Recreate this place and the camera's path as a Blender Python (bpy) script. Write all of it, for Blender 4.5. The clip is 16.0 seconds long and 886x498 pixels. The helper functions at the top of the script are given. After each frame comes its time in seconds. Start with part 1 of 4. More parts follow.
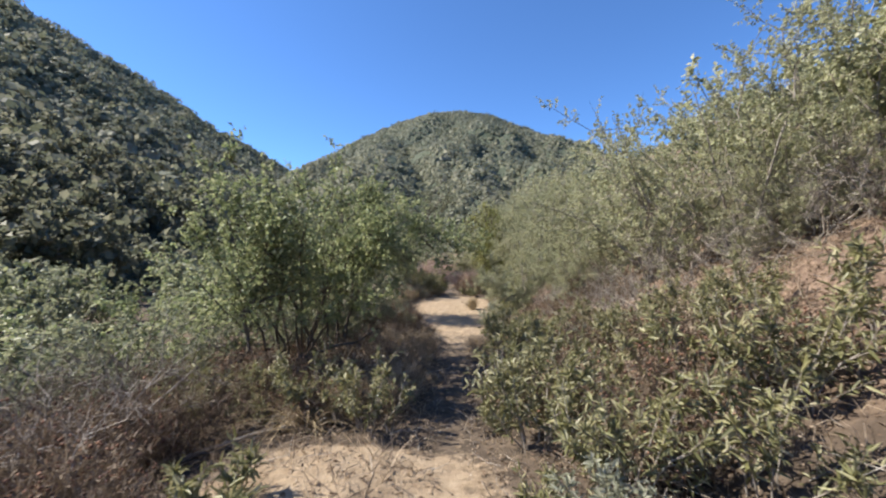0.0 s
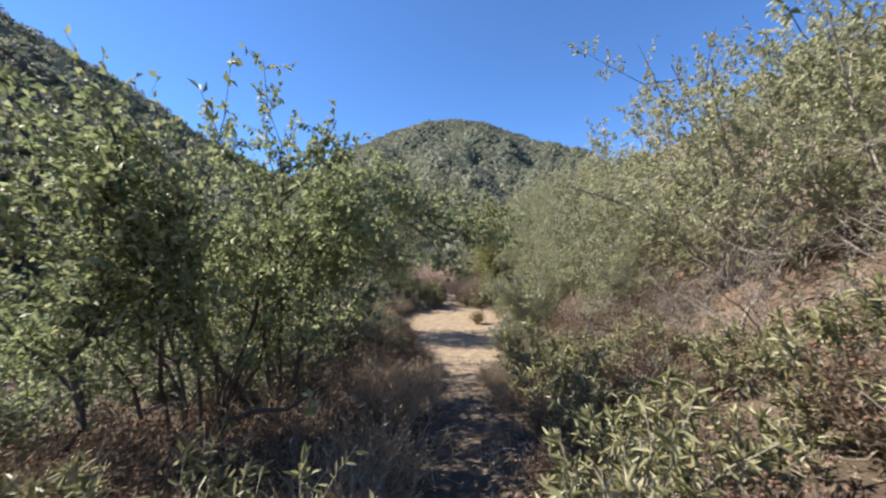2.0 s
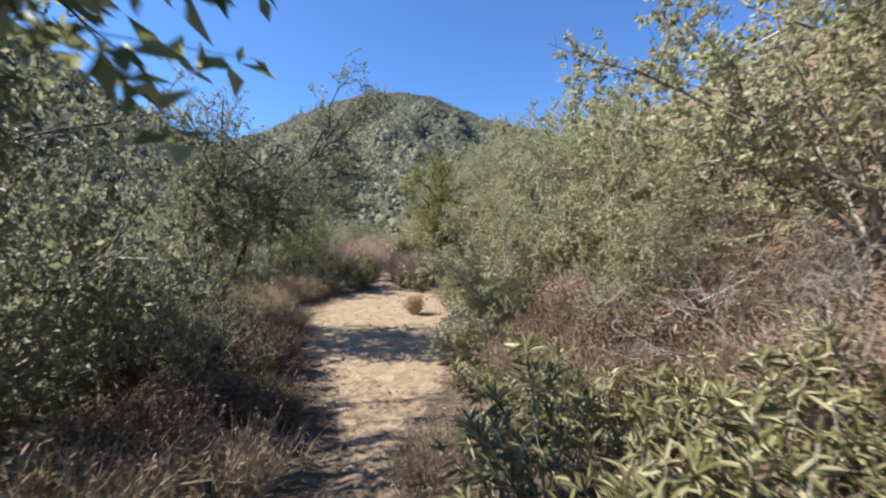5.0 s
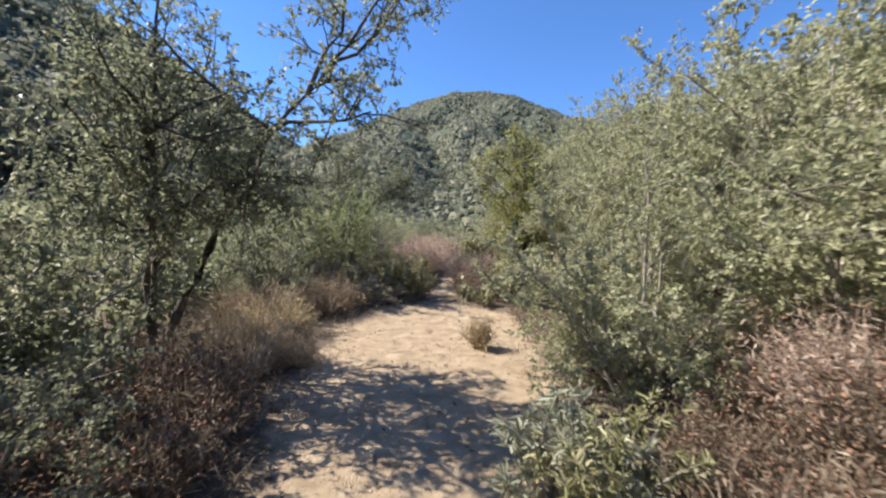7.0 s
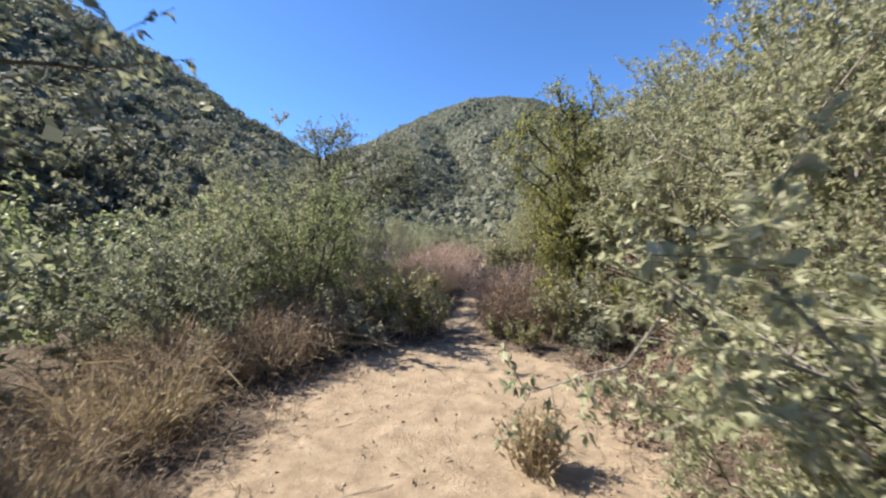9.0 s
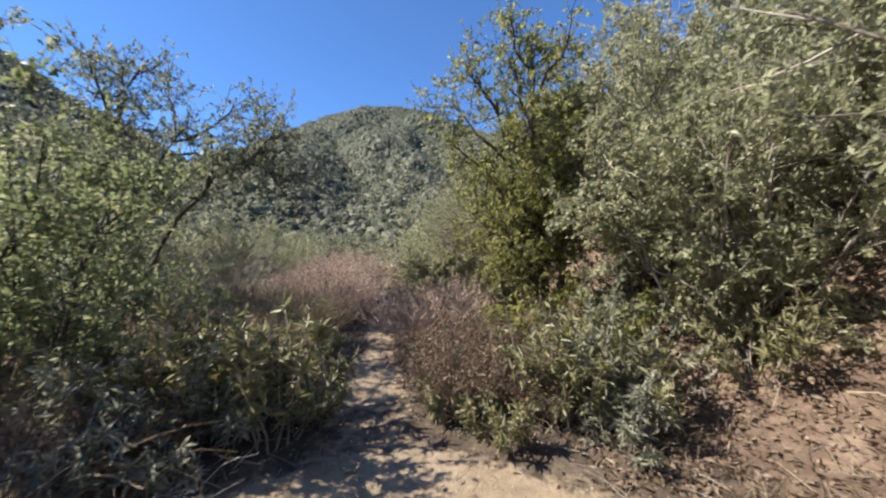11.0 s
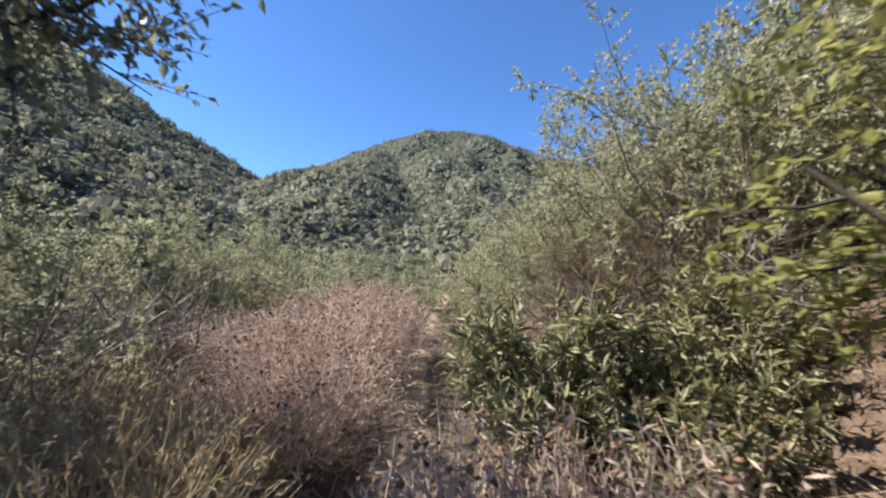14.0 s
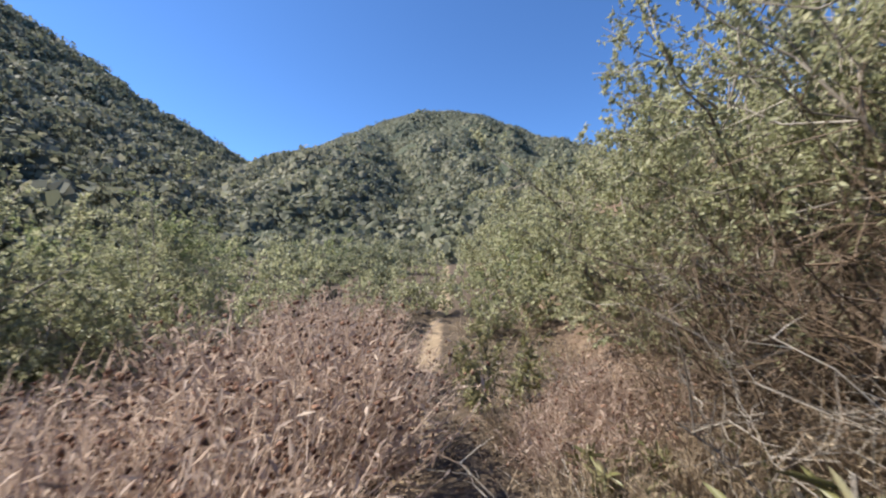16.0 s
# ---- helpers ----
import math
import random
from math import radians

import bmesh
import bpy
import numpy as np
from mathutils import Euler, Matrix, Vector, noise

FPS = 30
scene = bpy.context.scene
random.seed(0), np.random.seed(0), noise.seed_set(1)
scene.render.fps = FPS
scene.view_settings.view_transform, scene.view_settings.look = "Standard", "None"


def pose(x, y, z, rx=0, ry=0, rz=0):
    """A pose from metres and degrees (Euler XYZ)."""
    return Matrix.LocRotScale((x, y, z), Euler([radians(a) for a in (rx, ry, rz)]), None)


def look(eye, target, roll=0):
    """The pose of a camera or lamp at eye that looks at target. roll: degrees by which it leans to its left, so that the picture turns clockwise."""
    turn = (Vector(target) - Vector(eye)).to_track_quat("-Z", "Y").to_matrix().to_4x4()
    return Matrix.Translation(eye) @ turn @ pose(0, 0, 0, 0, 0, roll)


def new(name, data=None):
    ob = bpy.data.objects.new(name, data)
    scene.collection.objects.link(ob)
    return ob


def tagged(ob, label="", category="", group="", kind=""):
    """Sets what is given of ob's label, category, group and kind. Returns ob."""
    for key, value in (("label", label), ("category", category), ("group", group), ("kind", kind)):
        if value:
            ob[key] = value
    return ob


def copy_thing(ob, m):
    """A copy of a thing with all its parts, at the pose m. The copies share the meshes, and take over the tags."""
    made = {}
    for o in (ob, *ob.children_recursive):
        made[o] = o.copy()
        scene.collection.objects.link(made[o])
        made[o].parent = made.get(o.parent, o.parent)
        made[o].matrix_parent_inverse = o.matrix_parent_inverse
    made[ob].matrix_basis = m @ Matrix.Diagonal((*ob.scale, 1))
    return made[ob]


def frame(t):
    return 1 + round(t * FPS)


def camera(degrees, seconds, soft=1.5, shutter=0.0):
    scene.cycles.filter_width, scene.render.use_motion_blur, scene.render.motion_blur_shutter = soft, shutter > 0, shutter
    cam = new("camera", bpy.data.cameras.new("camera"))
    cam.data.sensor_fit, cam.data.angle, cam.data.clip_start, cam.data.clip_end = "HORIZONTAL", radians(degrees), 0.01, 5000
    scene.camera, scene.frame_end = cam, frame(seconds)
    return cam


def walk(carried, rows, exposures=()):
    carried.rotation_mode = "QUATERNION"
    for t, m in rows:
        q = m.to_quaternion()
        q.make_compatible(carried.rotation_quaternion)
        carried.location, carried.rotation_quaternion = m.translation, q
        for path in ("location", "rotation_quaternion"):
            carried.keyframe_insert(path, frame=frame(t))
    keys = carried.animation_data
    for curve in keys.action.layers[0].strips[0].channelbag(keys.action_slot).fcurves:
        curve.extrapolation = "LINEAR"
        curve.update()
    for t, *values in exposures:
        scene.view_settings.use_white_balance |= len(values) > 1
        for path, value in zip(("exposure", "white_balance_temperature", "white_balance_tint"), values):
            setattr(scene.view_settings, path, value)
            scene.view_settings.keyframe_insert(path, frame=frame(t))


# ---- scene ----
# ---------------------------------------------------------------- camera
cam = camera(95.0, 16.0, soft=2.2, shutter=0.3)
PATH = [
    (0.0, 0.000, 0.000, 1.500, 90.00, 0.00, 0.00),
    (0.5, -0.032, 0.535, 1.437, 90.90, 0.10, -0.70),
    (1.0, -0.042, 1.092, 1.395, 91.60, 0.00, -0.70),
    (1.5, 0.000, 1.669, 1.332, 91.90, 0.00, -0.40),
    (2.0, -0.063, 2.300, 1.321, 91.30, 0.80, -0.50),
    (2.5, -0.105, 2.835, 1.311, 90.60, 1.70, -3.40),
    (3.0, -0.052, 3.413, 1.280, 90.50, 2.10, -7.70),
    (3.5, 0.021, 3.969, 1.185, 90.40, 2.10, -11.20),
    (4.0, 0.179, 4.557, 1.153, 90.30, 1.70, -13.10),
    (4.5, 0.336, 5.176, 1.048, 88.40, 1.00, -10.70),
    (7.0, 0.725, 8.662, 0.891, 88.30, -2.20, 2.60),
    (7.5, 0.798, 9.324, 0.901, 88.30, -1.40, 6.60),
    (8.0, 0.840, 10.059, 0.870, 89.20, -0.50, 7.10),
    (10.5, 0.381, 13.508, 0.864, 89.60, 0.10, -4.10),
    (11.0, 0.408, 14.178, 0.857, 90.80, 0.80, -9.00),
    (11.5, 0.459, 14.864, 0.903, 91.60, 0.80, -9.60),
    (12.0, 0.596, 15.517, 0.911, 92.30, -0.90, -8.60),
    (12.5, 0.663, 16.225, 0.958, 93.20, -2.30, -6.20),
    (13.0, 0.729, 16.887, 0.974, 93.90, -2.80, -3.40),
    (13.5, 0.679, 17.590, 1.036, 94.20, -2.80, -1.80),
    (14.0, 0.612, 18.239, 1.036, 94.20, -2.40, -1.20),
    (14.5, 0.515, 18.935, 1.106, 94.30, -2.00, -0.60),
    (15.0, 0.464, 19.599, 1.153, 94.00, -1.70, -0.40),
    (15.5, 0.492, 20.293, 1.200, 93.30, -1.60, -0.60),
    (16.0, 0.504, 20.987, 1.286, 91.80, -1.40, -1.70),
]
EXPOSURES = [(0.0, 0.95), (3.0, 0.96), (4.5, 0.99), (7.0, 1.1), (7.5, 1.16), (8.0, 1.15), (10.5, 0.9), (11.5, 0.98), (12.5, 1.24), (13.0, 1.3), (13.5, 1.17), (14.5, 0.95), (15.5, 0.92), (16.0, 0.86)]
walk(cam, [(r[0], pose(*r[1:])) for r in PATH], EXPOSURES)

# ---------------------------------------------------------------- light
SUN_AZ, SUN_EL = radians(-85), radians(46)      # from straight ahead, to the left
world = bpy.data.worlds.new("world")
scene.world = world
world.use_nodes = True
wn = world.node_tree
sky = wn.nodes.new("ShaderNodeTexSky")
sky.sky_type, sky.sun_disc = "NISHITA", False
sky.sun_elevation, sky.sun_rotation = SUN_EL, SUN_AZ
sky.air_density, sky.dust_density, sky.ozone_density = 0.8, 0.0, 8.0
wn.nodes["Background"].inputs[1].default_value = 0.108
deep = wn.nodes.new("ShaderNodeMix")       # clear dry air: a deeper blue
deep.data_type, deep.blend_type = "RGBA", "MULTIPLY"
deep.inputs[0].default_value = 1.0
deep.inputs[7].default_value = (0.86, 1.03, 1.17, 1)
wn.links.new(sky.outputs[0], deep.inputs[6])
wn.links.new(deep.outputs[2], wn.nodes["Background"].inputs[0])
sun = new("sun", bpy.data.lights.new("sun", "SUN"))
sun.data.energy, sun.data.angle, sun.data.color = 5.0, radians(0.5), (1.0, 0.94, 0.83)
TO_SUN = Vector((math.sin(SUN_AZ) * math.cos(SUN_EL), math.cos(SUN_AZ) * math.cos(SUN_EL), math.sin(SUN_EL)))
sun.matrix_world = look(TO_SUN * 60, (0, 0, 0))


# ---------------------------------------------------------------- materials
def nodes_of(name):
    m = bpy.data.materials.new(name)
    m.use_nodes = True
    return m, m.node_tree.nodes, m.node_tree.links


def ramp(nt, links, fac, stops):
    r = nt.new("ShaderNodeValToRGB")
    e = r.color_ramp.elements
    while len(e) < len(stops):
        e.new(0.5)
    for el, (p, c) in zip(e, stops):
        el.position, el.color = p, (*c, 1)
    links.new(fac, r.inputs[0])
    return r.outputs[0]


def noise_tex(nt, links, scale, detail=6, rough=0.6):
    tc = nt.new("ShaderNodeTexCoord")
    n = nt.new("ShaderNodeTexNoise")
    n.inputs["Scale"].default_value, n.inputs["Detail"].default_value, n.inputs["Roughness"].default_value = scale, detail, rough
    links.new(tc.outputs["Object"], n.inputs["Vector"])
    return n.outputs["Fac"]


def mixed(nt, links, kind, fac, a, b):
    m = nt.new("ShaderNodeMix")
    m.data_type, m.blend_type = "RGBA", kind
    if isinstance(fac, float):
        m.inputs[0].default_value = fac
    else:
        links.new(fac, m.inputs[0])
    links.new(a, m.inputs[6])
    links.new(b, m.inputs[7])
    return m.outputs[2]


def leaf_material(name, stops, through_light=0.48, rough=0.5, patch=1.3, tone_drift=0.4):
    """Leaves: each one its own tone, with slow drifts over the plant and light coming through."""
    m, nt, links = nodes_of(name)
    geo = nt.new("ShaderNodeNewGeometry")
    add = nt.new("ShaderNodeMath")
    add.operation = "MULTIPLY_ADD"
    links.new(geo.outputs["Random Per Island"], add.inputs[0])
    add.inputs[1].default_value = 0.62
    drift = nt.new("ShaderNodeMath")
    drift.operation = "MULTIPLY"
    links.new(noise_tex(nt, links, patch, 3), drift.inputs[0])
    drift.inputs[1].default_value = tone_drift
    links.new(drift.outputs[0], add.inputs[2])
    col = ramp(nt, links, add.outputs[0], stops)
    b = nt["Principled BSDF"]
    b.inputs["Roughness"].default_value = rough
    b.inputs["Specular IOR Level"].default_value = 0.45
    links.new(col, b.inputs["Base Color"])
    t = nt.new("ShaderNodeBsdfTranslucent")
    links.new(col, t.inputs["Color"])
    mx = nt.new("ShaderNodeMixShader")
    mx.inputs[0].default_value = through_light
    links.new(b.outputs[0], mx.inputs[1])
    links.new(t.outputs[0], mx.inputs[2])
    links.new(mx.outputs[0], nt["Material Output"].inputs[0])
    return m


def rough_material(name, stops, scale, rough=0.9, bump=0.4, bump_scale=40, dist=0.01, island=0.0):
    m, nt, links = nodes_of(name)
    fac = noise_tex(nt, links, scale)
    if island:
        geo = nt.new("ShaderNodeNewGeometry")
        k = nt.new("ShaderNodeMath")
        k.operation = "MULTIPLY_ADD"
        links.new(geo.outputs["Random Per Island"], k.inputs[0])
        k.inputs[1].default_value = island
        sh = nt.new("ShaderNodeMath")
        sh.operation = "SUBTRACT"
        links.new(fac, sh.inputs[0])
        sh.inputs[1].default_value = island / 2
        links.new(sh.outputs[0], k.inputs[2])
        fac = k.outputs[0]
    b = nt["Principled BSDF"]
    links.new(ramp(nt, links, fac, stops), b.inputs["Base Color"])
    b.inputs["Roughness"].default_value = rough
    b.inputs["Specular IOR Level"].default_value = 0.2
    bp = nt.new("ShaderNodeBump")
    bp.inputs["Strength"].default_value, bp.inputs["Distance"].default_value = bump, dist
    links.new(noise_tex(nt, links, bump_scale, 8, 0.7), bp.inputs["Height"])
    links.new(bp.outputs[0], b.inputs["Normal"])
    return m


WILLOW = leaf_material("willow_leaf", [(0.1, (0.175, 0.185, 0.100)), (0.4, (0.355, 0.365, 0.205)), (0.72, (0.510, 0.505, 0.325)), (0.97, (0.655, 0.615, 0.470))])
GREEN = leaf_material("green_leaf", [(0.1, (0.112, 0.145, 0.062)), (0.45, (0.262, 0.305, 0.142)), (0.75, (0.415, 0.432, 0.230)), (0.97, (0.580, 0.530, 0.360))])
DARK = leaf_material("dark_leaf", [(0.1, (0.110, 0.128, 0.080)), (0.5, (0.255, 0.275, 0.168)), (0.8, (0.405, 0.405, 0.265)), (0.97, (0.600, 0.520, 0.390))])
YELLOW = leaf_material("yellow_green_leaf", [(0.1, (0.145, 0.155, 0.05)), (0.5, (0.31, 0.312, 0.095)), (0.8, (0.45, 0.44, 0.16)), (0.97, (0.58, 0.53, 0.28))], 0.6)
PALE = leaf_material("pale_leaf", [(0.1, (0.199, 0.210, 0.144)), (0.5, (0.386, 0.396, 0.288)), (0.8, (0.538, 0.535, 0.431)), (0.97, (0.675, 0.640, 0.575))])
LANCE = leaf_material("lance_leaf", [(0.1, (0.095, 0.098, 0.042)), (0.45, (0.225, 0.22, 0.098)), (0.72, (0.39, 0.365, 0.205)), (0.97, (0.64, 0.57, 0.41))], 0.32, 0.38)
STRAW = leaf_material("straw", [(0.1, (0.20, 0.15, 0.085)), (0.5, (0.38, 0.30, 0.185)), (0.8, (0.54, 0.44, 0.28)), (0.97, (0.68, 0.58, 0.41))], 0.35, 0.7)
UNDER = leaf_material("brown_grass", [(0.08, (0.10, 0.072, 0.05)), (0.38, (0.27, 0.205, 0.145)), (0.7, (0.46, 0.365, 0.26)), (0.97, (0.70, 0.58, 0.43))], 0.35, 0.75)
PINK = leaf_material("dry_pink_stem", [(0.08, (0.20, 0.138, 0.108)), (0.4, (0.44, 0.33, 0.265)), (0.72, (0.62, 0.49, 0.405)), (0.97, (0.80, 0.68, 0.57))], 0.4, 0.8)
RUSSET = leaf_material("russet_stem", [(0.1, (0.075, 0.053, 0.036)), (0.45, (0.185, 0.137, 0.095)), (0.75, (0.31, 0.24, 0.175)), (0.97, (0.54, 0.45, 0.34))], 0.25, 0.8)
HEADS = rough_material("seed_head", [(0.2, (0.07, 0.04, 0.03)), (0.6, (0.2, 0.11, 0.075)), (0.9, (0.34, 0.2, 0.14))], 30, 0.95, 0.5, 200, 0.003, 0.6)
BARK = rough_material("bark", [(0.25, (0.05, 0.042, 0.035)), (0.55, (0.12, 0.1, 0.08)), (0.8, (0.22, 0.19, 0.155))], 9, 0.92, 0.9, 55, 0.012, 0.4)
TWIG = rough_material("grey_twig", [(0.2, (0.125, 0.105, 0.088)), (0.55, (0.29, 0.255, 0.22)), (0.85, (0.5, 0.45, 0.395))], 14, 0.9, 0.5, 80, 0.004, 0.7)
BROWN = rough_material("brown_twig", [(0.2, (0.07, 0.05, 0.035)), (0.55, (0.16, 0.115, 0.08)), (0.85, (0.27, 0.2, 0.15))], 14, 0.9, 0.5, 80, 0.004, 0.7)
STONE = rough_material("stone", [(0.25, (0.28, 0.22, 0.16)), (0.6, (0.42, 0.34, 0.26)), (0.9, (0.55, 0.48, 0.38))], 12, 0.9, 0.6, 60, 0.01, 0.6)
LITTER = leaf_material("fallen_leaf", [(0.1, (0.075, 0.046, 0.028)), (0.5, (0.18, 0.122, 0.08)), (0.8, (0.32, 0.24, 0.165)), (0.97, (0.52, 0.43, 0.33))], 0.1, 0.8)


def ground_material():
    m, nt, links = nodes_of("ground")
    b = nt["Principled BSDF"]
    at = nt.new("ShaderNodeAttribute")
    at.attribute_name = "sand"
    red = nt.new("ShaderNodeAttribute")
    red.attribute_name = "clay"
    sand = ramp(nt, links, noise_tex(nt, links, 5, 9, 0.65), [(0.25, (0.22, 0.16, 0.108)), (0.5, (0.375, 0.285, 0.195)), (0.75, (0.49, 0.385, 0.275))])
    grit = ramp(nt, links, noise_tex(nt, links, 110, 4, 0.7), [(0.3, (0.6, 0.57, 0.52)), (0.55, (1, 1, 1))])
    sand = mixed(nt, links, "MULTIPLY", 0.8, sand, grit)
    soil = ramp(nt, links, noise_tex(nt, links, 7, 9, 0.7), [(0.25, (0.045, 0.035, 0.026)), (0.5, (0.105, 0.08, 0.06)), (0.75, (0.21, 0.162, 0.12))])
    clay = ramp(nt, links, noise_tex(nt, links, 6, 9, 0.7), [(0.3, (0.085, 0.057, 0.041)), (0.5, (0.18, 0.125, 0.092)), (0.72, (0.34, 0.248, 0.178))])
    col = mixed(nt, links, "MIX", red.outputs["Fac"], soil, clay)
    # ragged border between sand and soil
    k = nt.new("ShaderNodeMath")
    k.operation = "MULTIPLY_ADD"
    links.new(noise_tex(nt, links, 9, 6, 0.7), k.inputs[0])
    k.inputs[1].default_value = 1.2
    links.new(at.outputs["Fac"], k.inputs[2])
    k2 = nt.new("ShaderNodeMath")
    k2.operation = "SUBTRACT"
    links.new(k.outputs[0], k2.inputs[0])
    k2.inputs[1].default_value = 0.1
    edge = ramp(nt, links, k2.outputs[0], [(0.75, (0, 0, 0)), (0.98, (1, 1, 1))])
    col = mixed(nt, links, "MIX", edge, col, sand)
    links.new(col, b.inputs["Base Color"])
    b.inputs["Roughness"].default_value = 0.95
    b.inputs["Specular IOR Level"].default_value = 0.15
    bp = nt.new("ShaderNodeBump")
    bp.inputs["Strength"].default_value, bp.inputs["Distance"].default_value = 0.8, 0.03
    links.new(noise_tex(nt, links, 26, 9, 0.7), bp.inputs["Height"])
    links.new(bp.outputs[0], b.inputs["Normal"])
    return m


GROUND = ground_material()
# scrub's own grey-green, greyed and blued further to stand in for haze
HAZED_HILL = rough_material("hazed_hill_scrub", [(0.3, (0.055, 0.068, 0.046)), (0.5, (0.09, 0.105, 0.072)), (0.62, (0.135, 0.145, 0.102)), (0.8, (0.21, 0.205, 0.15))], 0.12, 0.95, 1.0, 0.9, 0.8)
HAZED_SCRUB_LEAF = leaf_material("hazed_scrub_leaf", [(0.15, (0.070, 0.082, 0.054)), (0.42, (0.128, 0.142, 0.093)), (0.68, (0.202, 0.210, 0.142)), (0.95, (0.300, 0.288, 0.208))], 0.4, 0.7, 0.035, 0.75)
# air haze over the far ridge is put into its bluish base colour
HAZE_TINT = rough_material("haze_tinted_slope", [(0.3, (0.16, 0.2, 0.24)), (0.7, (0.24, 0.28, 0.32))], 0.02, 1.0, 0.3, 0.1, 1.0)


# ---------------------------------------------------------------- mesh tools
def mesh_from(name, verts, faces, mat, smooth=False):
    """A mesh from an (n, 3) array and an (m, k) array of faces."""
    me = bpy.data.meshes.new(name)
    faces = np.asarray(faces, dtype=np.int32)
    verts = np.asarray(verts, dtype=np.float32)
    k = faces.shape[1]
    me.vertices.add(len(verts))
    me.vertices.foreach_set("co", verts.ravel())
    me.loops.add(faces.size)
    me.loops.foreach_set("vertex_index", faces.ravel())
    me.polygons.add(len(faces))
    me.polygons.foreach_set("loop_start", np.arange(0, faces.size, k, dtype=np.int32))
    if smooth:
        me.polygons.foreach_set("use_smooth", np.ones(len(faces), dtype=bool))
    me.update(calc_edges=True)
    me.materials.append(mat)
    return me


def part(name, arrays, mat, parent, label="", smooth=False, kind=""):
    ob = new(name, mesh_from(name, arrays[0], arrays[1], mat, smooth))
    ob.parent = parent
    return tagged(ob, label, kind=kind)


def joined(*pieces):
    vs, fs, n = [], [], 0
    for v, f in pieces:
        vs.append(v)
        fs.append(np.asarray(f) + n)
        n += len(v)
    return np.concatenate(vs), np.concatenate(fs)


def unit(v):
    return v / np.maximum(np.linalg.norm(v, axis=-1, keepdims=True), 1e-9)


def grow(rng, parents, n, t0, t1, length, spread, up, m=4, wiggle=0.06, out=0.0):
    """n shoots from each parent polyline (N, k, 3): polylines (N * n, m, 3)."""
    N, k, _ = parents.shape
    idx = np.repeat(np.arange(N), n)
    t = rng.uniform(t0, t1, N * n) * (k - 1)
    i = np.minimum(t.astype(int), k - 2)
    f = (t - i)[:, None]
    a, b = parents[idx, i], parents[idx, i + 1]
    start = a + (b - a) * f
    tan = unit(b - a)
    d = unit(tan * (1 - spread) + unit(rng.normal(size=(N * n, 3))) * spread)
    if out:
        c = start - parents[idx, 0]
        c[:, 2] = 0
        d = unit(d + unit(c) * out)
    L = length * rng.uniform(0.55, 1.15, N * n)
    s = np.linspace(0, 1, m)[None, :, None]
    line = start[:, None] + d[:, None] * (L[:, None, None] * s)
    line[:, :, 2] += up * L[:, None] * (s[:, :, 0] ** 2)
    bend = np.cumsum(rng.normal(size=(N * n, m, 3)), axis=1) * wiggle * L[:, None, None]
    bend[:, 0] = 0
    return line + bend


def tubes(lines, r0, r1, sides=4):
    """Tapered tubes along polylines (N, m, 3)."""
    N, m, _ = lines.shape
    tan = unit(np.gradient(lines, axis=1))
    ref = np.where(np.abs(tan[..., 2:3]) > 0.9, np.array([1.0, 0, 0]), np.array([0, 0, 1.0]))
    u = unit(np.cross(tan, ref))
    w = np.cross(tan, u)
    r = (np.broadcast_to(np.asarray(r0, float), (N,))[:, None] * (1 - np.linspace(0, 1, m)) + np.broadcast_to(np.asarray(r1, float), (N,))[:, None] * np.linspace(0, 1, m))
    ang = np.arange(sides) * 2 * np.pi / sides
    ring = u[:, :, None] * np.cos(ang)[None, None, :, None] + w[:, :, None] * np.sin(ang)[None, None, :, None]
    v = (lines[:, :, None] + ring * r[:, :, None, None]).reshape(-1, 3)
    base = (np.arange(N) * m * sides)[:, None, None] + (np.arange(m - 1) * sides)[None, :, None]
    j = np.arange(sides)[None, None]
    j2 = (j + 1) % sides
    f = np.stack([base + j, base + j2, base + sides + j2, base + sides + j], -1).reshape(-1, 4)
    return v, f


def ribbons(lines, w0, w1, rng):
    """Thin blades along polylines."""
    N, m, _ = lines.shape
    side = unit(np.cross(lines[:, -1] - lines[:, 0], rng.normal(size=(N, 3))))
    w = np.linspace(w0, w1, m)[None, :, None] * rng.uniform(0.7, 1.3, (N, 1, 1))
    v = np.stack([lines - side[:, None] * w, lines + side[:, None] * w], 2).reshape(-1, 3)
    b = (np.arange(N) * m * 2)[:, None] + (np.arange(m - 1) * 2)[None]
    f = np.stack([b, b + 1, b + 3, b + 2], -1).reshape(-1, 4)
    return v, f


